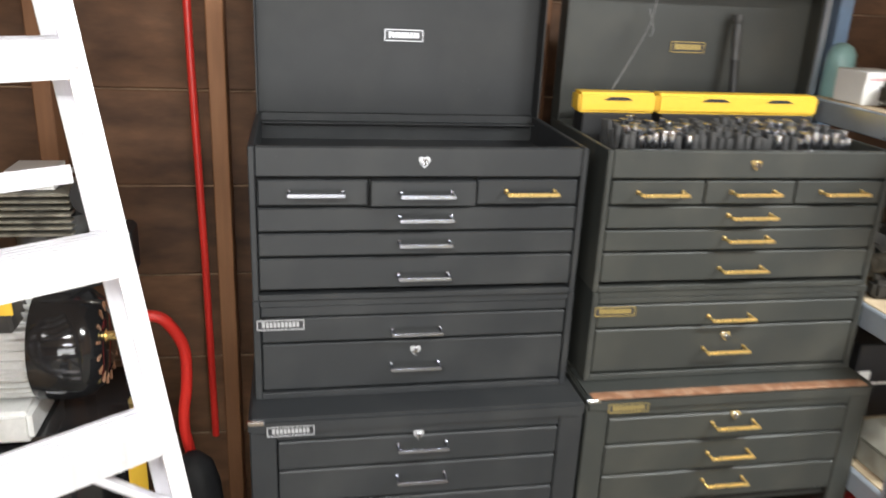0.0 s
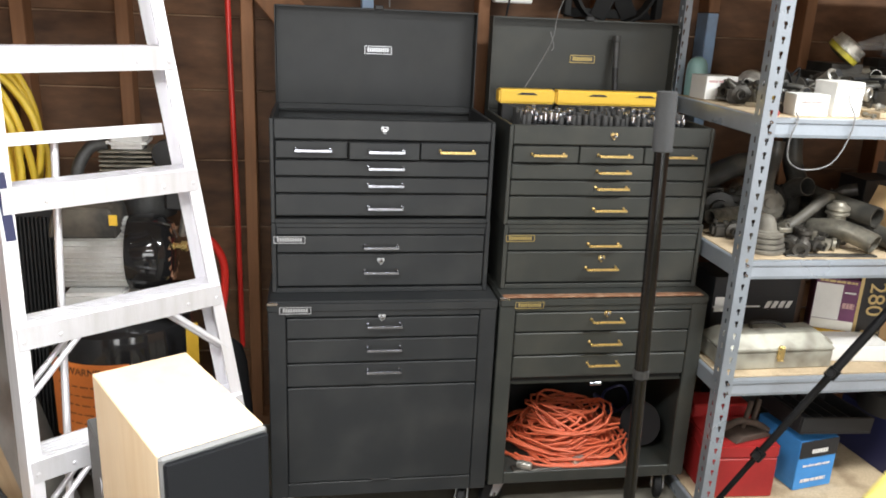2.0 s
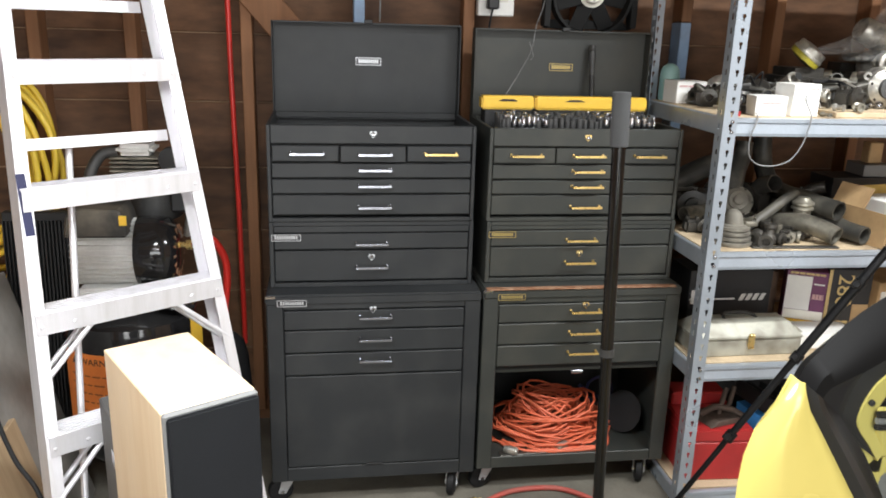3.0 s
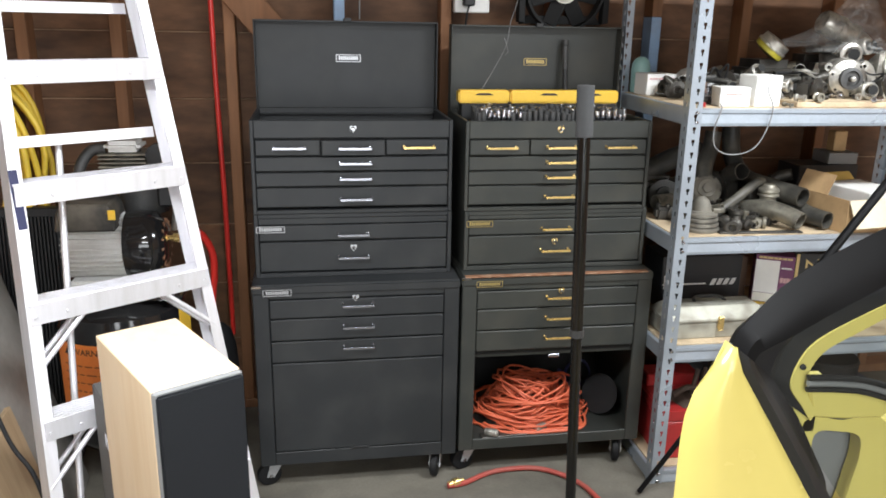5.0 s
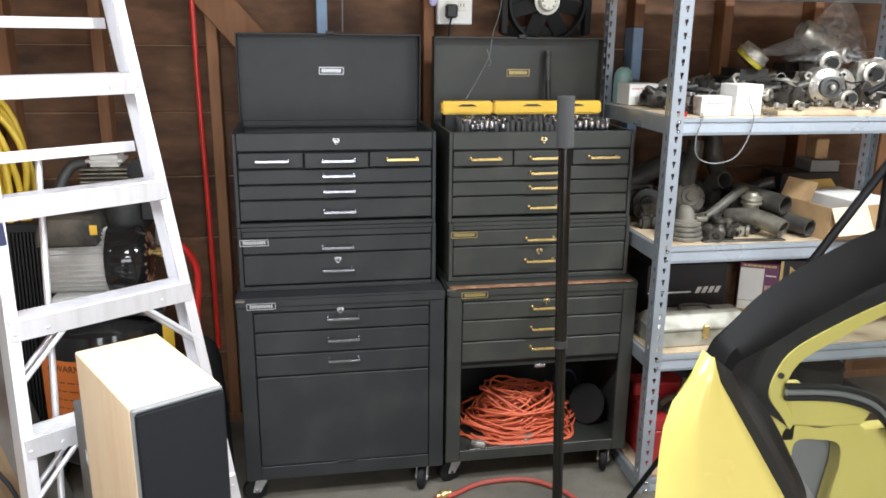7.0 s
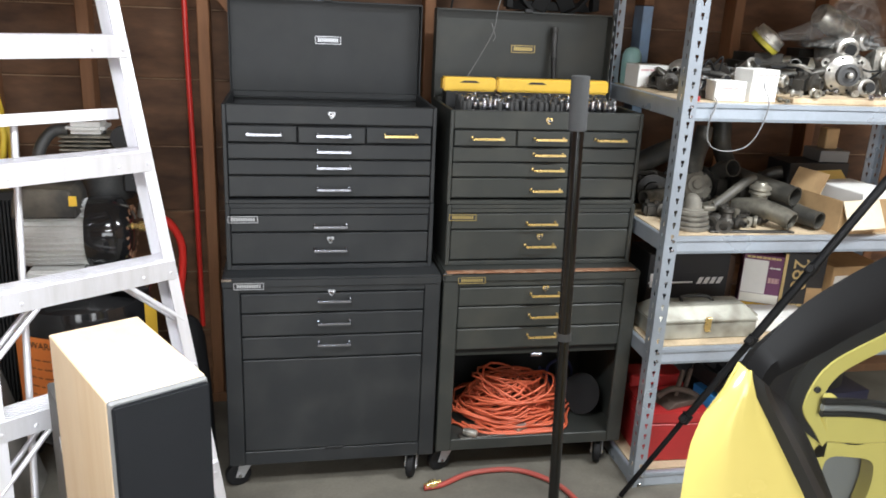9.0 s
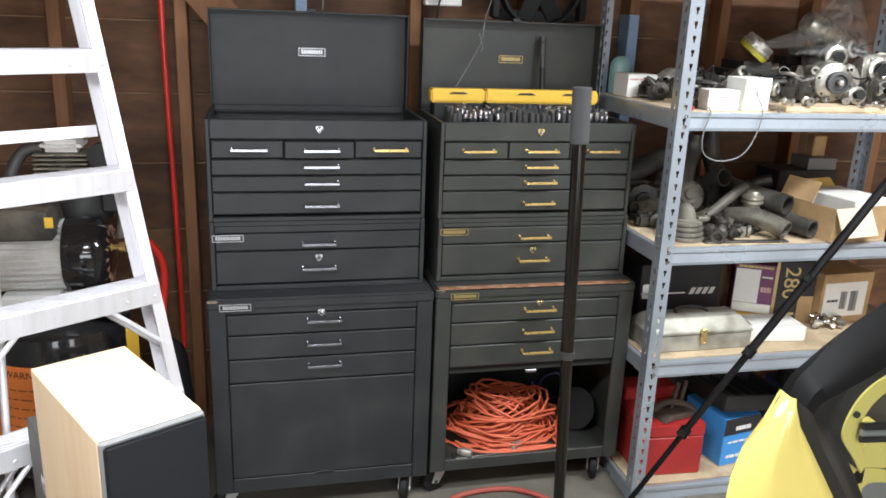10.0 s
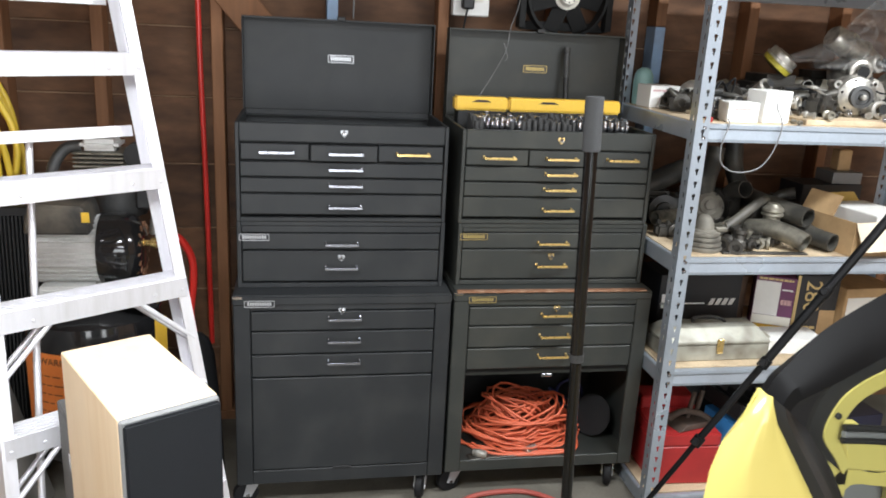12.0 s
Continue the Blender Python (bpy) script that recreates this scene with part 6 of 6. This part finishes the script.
part("arm", sweep(smooth_path([(-0.07, 0.02, 0.018), (-0.03, 0.0, 0.05), (0.03, -0.02, 0.04), (0.07, -0.04, 0.016)], 5), 0.012, 8), M_OLDIRON, stand, smooth=50)
b = carton("blue_carton", "blue carton with a black top band and plain white marks", 1.722, 1.455, D1, 0.165, 0.21, 0.19, 10, M_BLUE)
panel_on(b, 0.21, -0.082, 0.082, 0.125, 0.19, M_BLACKCARD, "top_band")
bars(b, 0.21, -0.03, 0.04, 0.14, 0.016, 5, M_WHITE, 0.003, seed=16)
bars(b, 0.21, -0.06, 0.06, 0.09, 0.008, 5, M_WHITE, 0.003, seed=17)
bars(b, 0.21, -0.06, 0.05, 0.03, 0.012, 4, M_WHITE, 0.003, seed=18)
tray = thing("black_tray", "black plastic tray tipped on the blue carton", "tray", pose(1.765, 1.45, D1 + 0.215, 0, 8, 10))
part("floor", box(-0.16, 0.16, -0.11, 0.11, 0, 0.006), M_BLACK, tray)
for y in (-0.11, 0.10):
    part("wall", box(-0.16, 0.16, y, y + 0.01, 0.006, 0.06, 0.002), M_BLACK, tray)
for x in (-0.16, 0.15):
    part("wall", box(x, x + 0.01, -0.1, 0.1, 0.006, 0.06, 0.002), M_BLACK, tray)
for k in range(4):
    part("divider", box(-0.11 + 0.06 * k, -0.104 + 0.06 * k, -0.1, 0.1, 0.006, 0.05), M_BLACK, tray)
b = carton("navy_carton", "dark navy carton on the bottom deck", 2.16, 1.53, D1, 0.22, 0.28, 0.20, 6, M_NAVY)
solo("round_tin", lathe([(0, 0), (0.1, 0), (0.104, 0.006), (0.104, 0.075), (0.107, 0.08), (0.1, 0.09), (0, 0.092)], 32, None, pose(2.12, 1.52, D1 + 0.201)), M_BLACK, "black round tin on the navy carton", "tin", smooth=40)
solo("dark_case", box(-0.2, 0.2, -0.1, 0.1, 0, 0.24, 0.008), M_BLACK, "black case at the back of the bottom deck", "case", pose(1.75, 1.75, D1))


# ---- yellow car doors standing on the floor ----
def car_doors():
    def about(k):
        return Matrix.Translation((0.11, -1.07, 1.6)) @ Matrix.Diagonal((k, k, k, 1)) @ Matrix.Translation((-0.11, 1.07, -1.6))

    t = thing("car_door", "yellow car door with black window frame standing on floor", "car door", about(0.92) @ pose(-0.009, 0.05, -0.021))
    # outer skin, bulging and wrapping round the rear edge
    rear = lambda z: min(0.731, 0.676 + 15.2 * max(0, z - 0.95) ** 3.26)
    edge = [(-0.12, 1.68), (0.35, 1.30), (0.83, 0.93), (0.924, 0.868), (1.02, 0.807), (1.11, 0.749), (1.153, 0.732)]

    def front(z):
        for (za, xa), (zb, xb) in zip(edge, edge[1:]):
            if za <= z <= zb:
                return xa + (xb - xa) * (z - za) / (zb - za)
        return edge[-1][1]

    bm = bmesh.new()
    rows = []
    for i in range(31):
        z = -0.117 + 1.269 * i / 30
        wrap = min(1.0, max(0.02, (1.15 - z) / 0.4))
        a, b = rear(z), max(front(z), rear(z) + 0.002)
        row = [bm.verts.new((a + 0.045 * wrap, -0.1 + 0.06 * wrap, z)), bm.verts.new((a + 0.008 * wrap, -0.106 + 0.024 * wrap, z))]
        for j in range(13):
            u = j / 12
            x = a + (b - a) * u ** 1.4
            y = -0.12 + 0.022 * (1 - u) ** 3.0 - 0.012 * math.sin(math.pi * min(1, u * 1.1)) * (0.5 + 0.5 * math.sin(z * 3))
            if abs(j - 5) < 1:
                y -= 0.002
            row.append(bm.verts.new((x, y, z)))
        rows.append(row)
    for p, q in zip(rows, rows[1:]):
        for j in range(len(p) - 1):
            bm.faces.new((p[j], p[j + 1], q[j + 1], q[j]))
    bmesh.ops.recalc_face_normals(bm, faces=bm.faces)
    skin = part("outer_skin", bm, M_CARPAINT, t, "glossy yellow skin with a crease", smooth=60)
    sol = skin.modifiers.new("thickness", "SOLIDIFY")
    sol.thickness, sol.offset = 0.004, 1
    # black frame round the window
    outer = [(0.732, 1.153), (0.742, 1.176), (0.758, 1.194), (0.797, 1.239), (0.855, 1.279), (0.923, 1.315), (0.982, 1.340), (1.10, 1.378), (1.25, 1.40)]
    inner = [(0.766, 1.126), (0.772, 1.137), (0.782, 1.145), (0.834, 1.171), (0.885, 1.200), (0.940, 1.228), (0.996, 1.255), (1.11, 1.295), (1.25, 1.32)]
    opening = [(0.820, 1.082), (0.823, 1.105), (0.831, 1.134), (0.857, 1.171), (0.895, 1.192), (0.935, 1.212), (1.0, 1.238), (1.11, 1.275), (1.25, 1.30)]

    def curve(pts, n=4):
        return [(v.x, v.z) for v in smooth_path([(x, 0, z) for x, z in pts], n)]

    def band(a, b, y0, y1, y2):
        a, b = curve(a), curve(b)
        bm = bmesh.new()
        pa = [bm.verts.new((x, y0, z)) for x, z in a]
        pm = [bm.verts.new(((xa + xb) / 2, y1, (za + zb) / 2)) for (xa, za), (xb, zb) in zip(a, b)]
        pb = [bm.verts.new((x, y2, z)) for x, z in b]
        back = [bm.verts.new((xa + (xb - xa) * 0.35, y0 + 0.03, za + (zb - za) * 0.35)) for (xa, za), (xb, zb) in zip(a, b)]
        for p, q in ((back, pa), (pa, pm), (pm, pb)):
            for i in range(len(p) - 1):
                bm.faces.new((p[i], p[i + 1], q[i + 1], q[i]))
        bmesh.ops.recalc_face_normals(bm, faces=bm.faces)
        return bm

    part("window_frame", band(outer, inner, -0.112, -0.128, -0.124), M_TRIM, t, "satin black window frame", smooth=40)
    part("inner_trim", band(inner, opening, -0.124, -0.108, -0.10), M_RUBBER, t, "black inner trim", smooth=40)
    mold_a = [(0.732, 1.153), (0.749, 1.11), (0.807, 1.02), (0.868, 0.924), (0.93, 0.83), (1.30, 0.35)]
    mold_b = [(0.766, 1.126), (0.776, 1.108), (0.828, 1.035), (0.892, 0.94), (0.955, 0.85), (1.33, 0.37)]
    part("belt_molding", band(mold_a, mold_b, -0.122, -0.134, -0.124), mat("grey_molding", (0.02, 0.02, 0.021), 0.5, 0, 150, 0.15, 0.05), t, "dark grey belt molding", smooth=40)
    in_a = mold_b
    in_b = [(0.820, 1.082), (0.832, 1.066), (0.87, 1.016), (0.935, 0.905), (1.0, 0.80), (1.38, 0.40)]
    part("inner_trim", band(in_a, in_b, -0.124, -0.108, -0.10), M_RUBBER, t, "black inner trim", smooth=40)
    pane = bmesh.new()
    poly = [(0.80, 1.10), (0.82, 1.15), (0.90, 1.20), (1.25, 1.31), (1.36, 0.42), (1.0, 0.82), (0.88, 0.98)]
    pane.faces.new([pane.verts.new((x, -0.103, z)) for x, z in poly])
    g = part("window_pane", pane, M_GLASS, t, "clear window glass")
    g.visible_shadow = False
    part("bottom_edge", box(0.74, 1.62, -0.115, -0.06, -0.118, -0.1, 0.003), M_CARPAINT, t)
    # second door behind the first, its inner side in view
    s = thing("inner_car_door", "yellow car door showing its bare inner side and seals", "car door", about(0.8) @ pose(0, 0.05, -0.02))
    y = 0.10
    f_out = [(1.45, 1.21), (1.30, 1.185), (1.188, 1.146), (1.093, 1.107), (1.019, 1.067), (0.985, 1.030), (0.968, 0.96), (1.012, 0.90), (1.033, 0.87)]
    f_in = [(1.45, 1.165), (1.30, 1.14), (1.195, 1.105), (1.122, 1.07), (1.047, 1.029), (1.019, 0.985), (1.017, 0.956), (1.03, 0.93), (1.05, 0.90)]
    f_out, f_in = curve(f_out, 6), curve(f_in, 6)
    f_out = [(b[0] + (a[0] - b[0]) * 0.62, b[1] + (a[1] - b[1]) * 0.62) for a, b in zip(f_out, f_in)]
    gasket = bmesh.new()
    ga = [gasket.verts.new((x - 0.06, y + 0.012, z + 0.045)) for x, z in f_out]
    gb = [gasket.verts.new((x + 0.004, y + 0.004, z)) for x, z in f_out]
    gc = [gasket.verts.new((x - 0.06, y + 0.03, z + 0.045)) for x, z in f_out]
    for p, q in ((ga, gb), (gc, ga)):
        for i in range(len(p) - 1):
            gasket.faces.new((p[i], p[i + 1], q[i + 1], q[i]))
    bmesh.ops.recalc_face_normals(gasket, faces=gasket.faces)
    part("gasket", gasket, M_RUBBER, s, "wide black rubber window gasket", smooth=40)
    bm = bmesh.new()
    fr = [[bm.verts.new((x, yy, z)) for x, z in pts] for pts, yy in ((f_out, y + 0.03), (f_out, y), (f_in, y), (f_in, y + 0.03))]
    for p, q in zip(fr, fr[1:]):
        for i in range(len(p) - 1):
            bm.faces.new((p[i], p[i + 1], q[i + 1], q[i]))
    bmesh.ops.recalc_face_normals(bm, faces=bm.faces)
    part("window_frame", bm, M_CARPAINT, s, "yellow window frame", smooth=40)
    for k in range(3):
        dz = 0.012 * k
        part("seal", sweep(smooth_path([(1.012, y - 0.012, 0.982 - dz), (1.08, y - 0.014, 0.978 - dz), (1.14, y - 0.014, 0.968 - dz), (1.20, y - 0.012, 0.945 - dz), (1.24, y - 0.01, 0.912 - dz), (1.28, y - 0.01, 0.86 - dz)], 6), 0.0065, 8), (M_RUBBER, M_GREYBOX, M_RUBBER)[k], s, "grey rubber seal strip", smooth=60)
    bm = bmesh.new()
    prism([(1.03, 0.951), (1.08, 0.948), (1.16, 0.935), (1.225, 0.905), (1.205, 0.874), (1.12, 0.876), (1.045, 0.885)], 0.05, bm, 0.006, pose(0, y + 0.004, 0))
    part("shoulder", bm, M_CARPAINT, s, "rounded yellow door shoulder", smooth=40)
    panel = bmesh.new()
    closed = lambda pts: [(v.x, v.z) for v in smooth_path([(x, 0, z) for x, z in pts], 5, True)]
    frame_out = [(1.035, 0.872), (1.12, 0.872), (1.203, 0.874), (1.235, 0.80), (1.215, 0.74), (1.19, 0.60), (1.10, 0.60), (1.045, 0.70)]
    frame_in = [(1.062, 0.842), (1.12, 0.846), (1.163, 0.832), (1.172, 0.79), (1.166, 0.74), (1.15, 0.66), (1.11, 0.66), (1.075, 0.74)]
    frame_out, frame_in = closed(frame_out), closed(frame_in)
    a = [panel.verts.new((x, y + 0.012, z)) for x, z in frame_out]
    b = [panel.verts.new((x, y + 0.012, z)) for x, z in frame_in]
    c = [panel.verts.new((x, y + 0.045, z)) for x, z in frame_in]
    n = len(a)
    for i in range(n):
        panel.faces.new((a[i], a[(i + 1) % n], b[(i + 1) % n], b[i]))
        panel.faces.new((b[i], b[(i + 1) % n], c[(i + 1) % n], c[i]))
    bmesh.ops.recalc_face_normals(panel, faces=panel.faces)
    part("inner_panel", panel, M_CARPAINT, s, "yellow inner panel with an opening", smooth=40)
    part("backing", box(1.03, 1.20, y + 0.05, y + 0.056, -0.379, 0.87), M_GREYBOX, s, "grey sheet behind the opening")
    part("side_panel", box(1.20, 1.5, y + 0.02, y + 0.05, -0.38, 0.86, 0.004), M_CARPAINT, s)
    part("lower_panel", box(1.04, 1.2, y + 0.012, y + 0.045, -0.38, 0.60, 0.003), M_CARPAINT, s)
    part("end_post", box(1.40, 1.46, y, y + 0.035, 0.86, 1.20, 0.004), M_CARPAINT, s)
    part("post_foot", box(1.01, 1.06, y + 0.012, y + 0.03, 0.85, 0.975, 0.002), M_CARPAINT, s)
    part("clip", lathe([(0, 0), (0.006, 0), (0.006, 0.004), (0, 0.005)], 10, None, pose(1.003, y - 0.001, 1.0, 90, 0, 0)), M_BLACK, s)


car_doors()
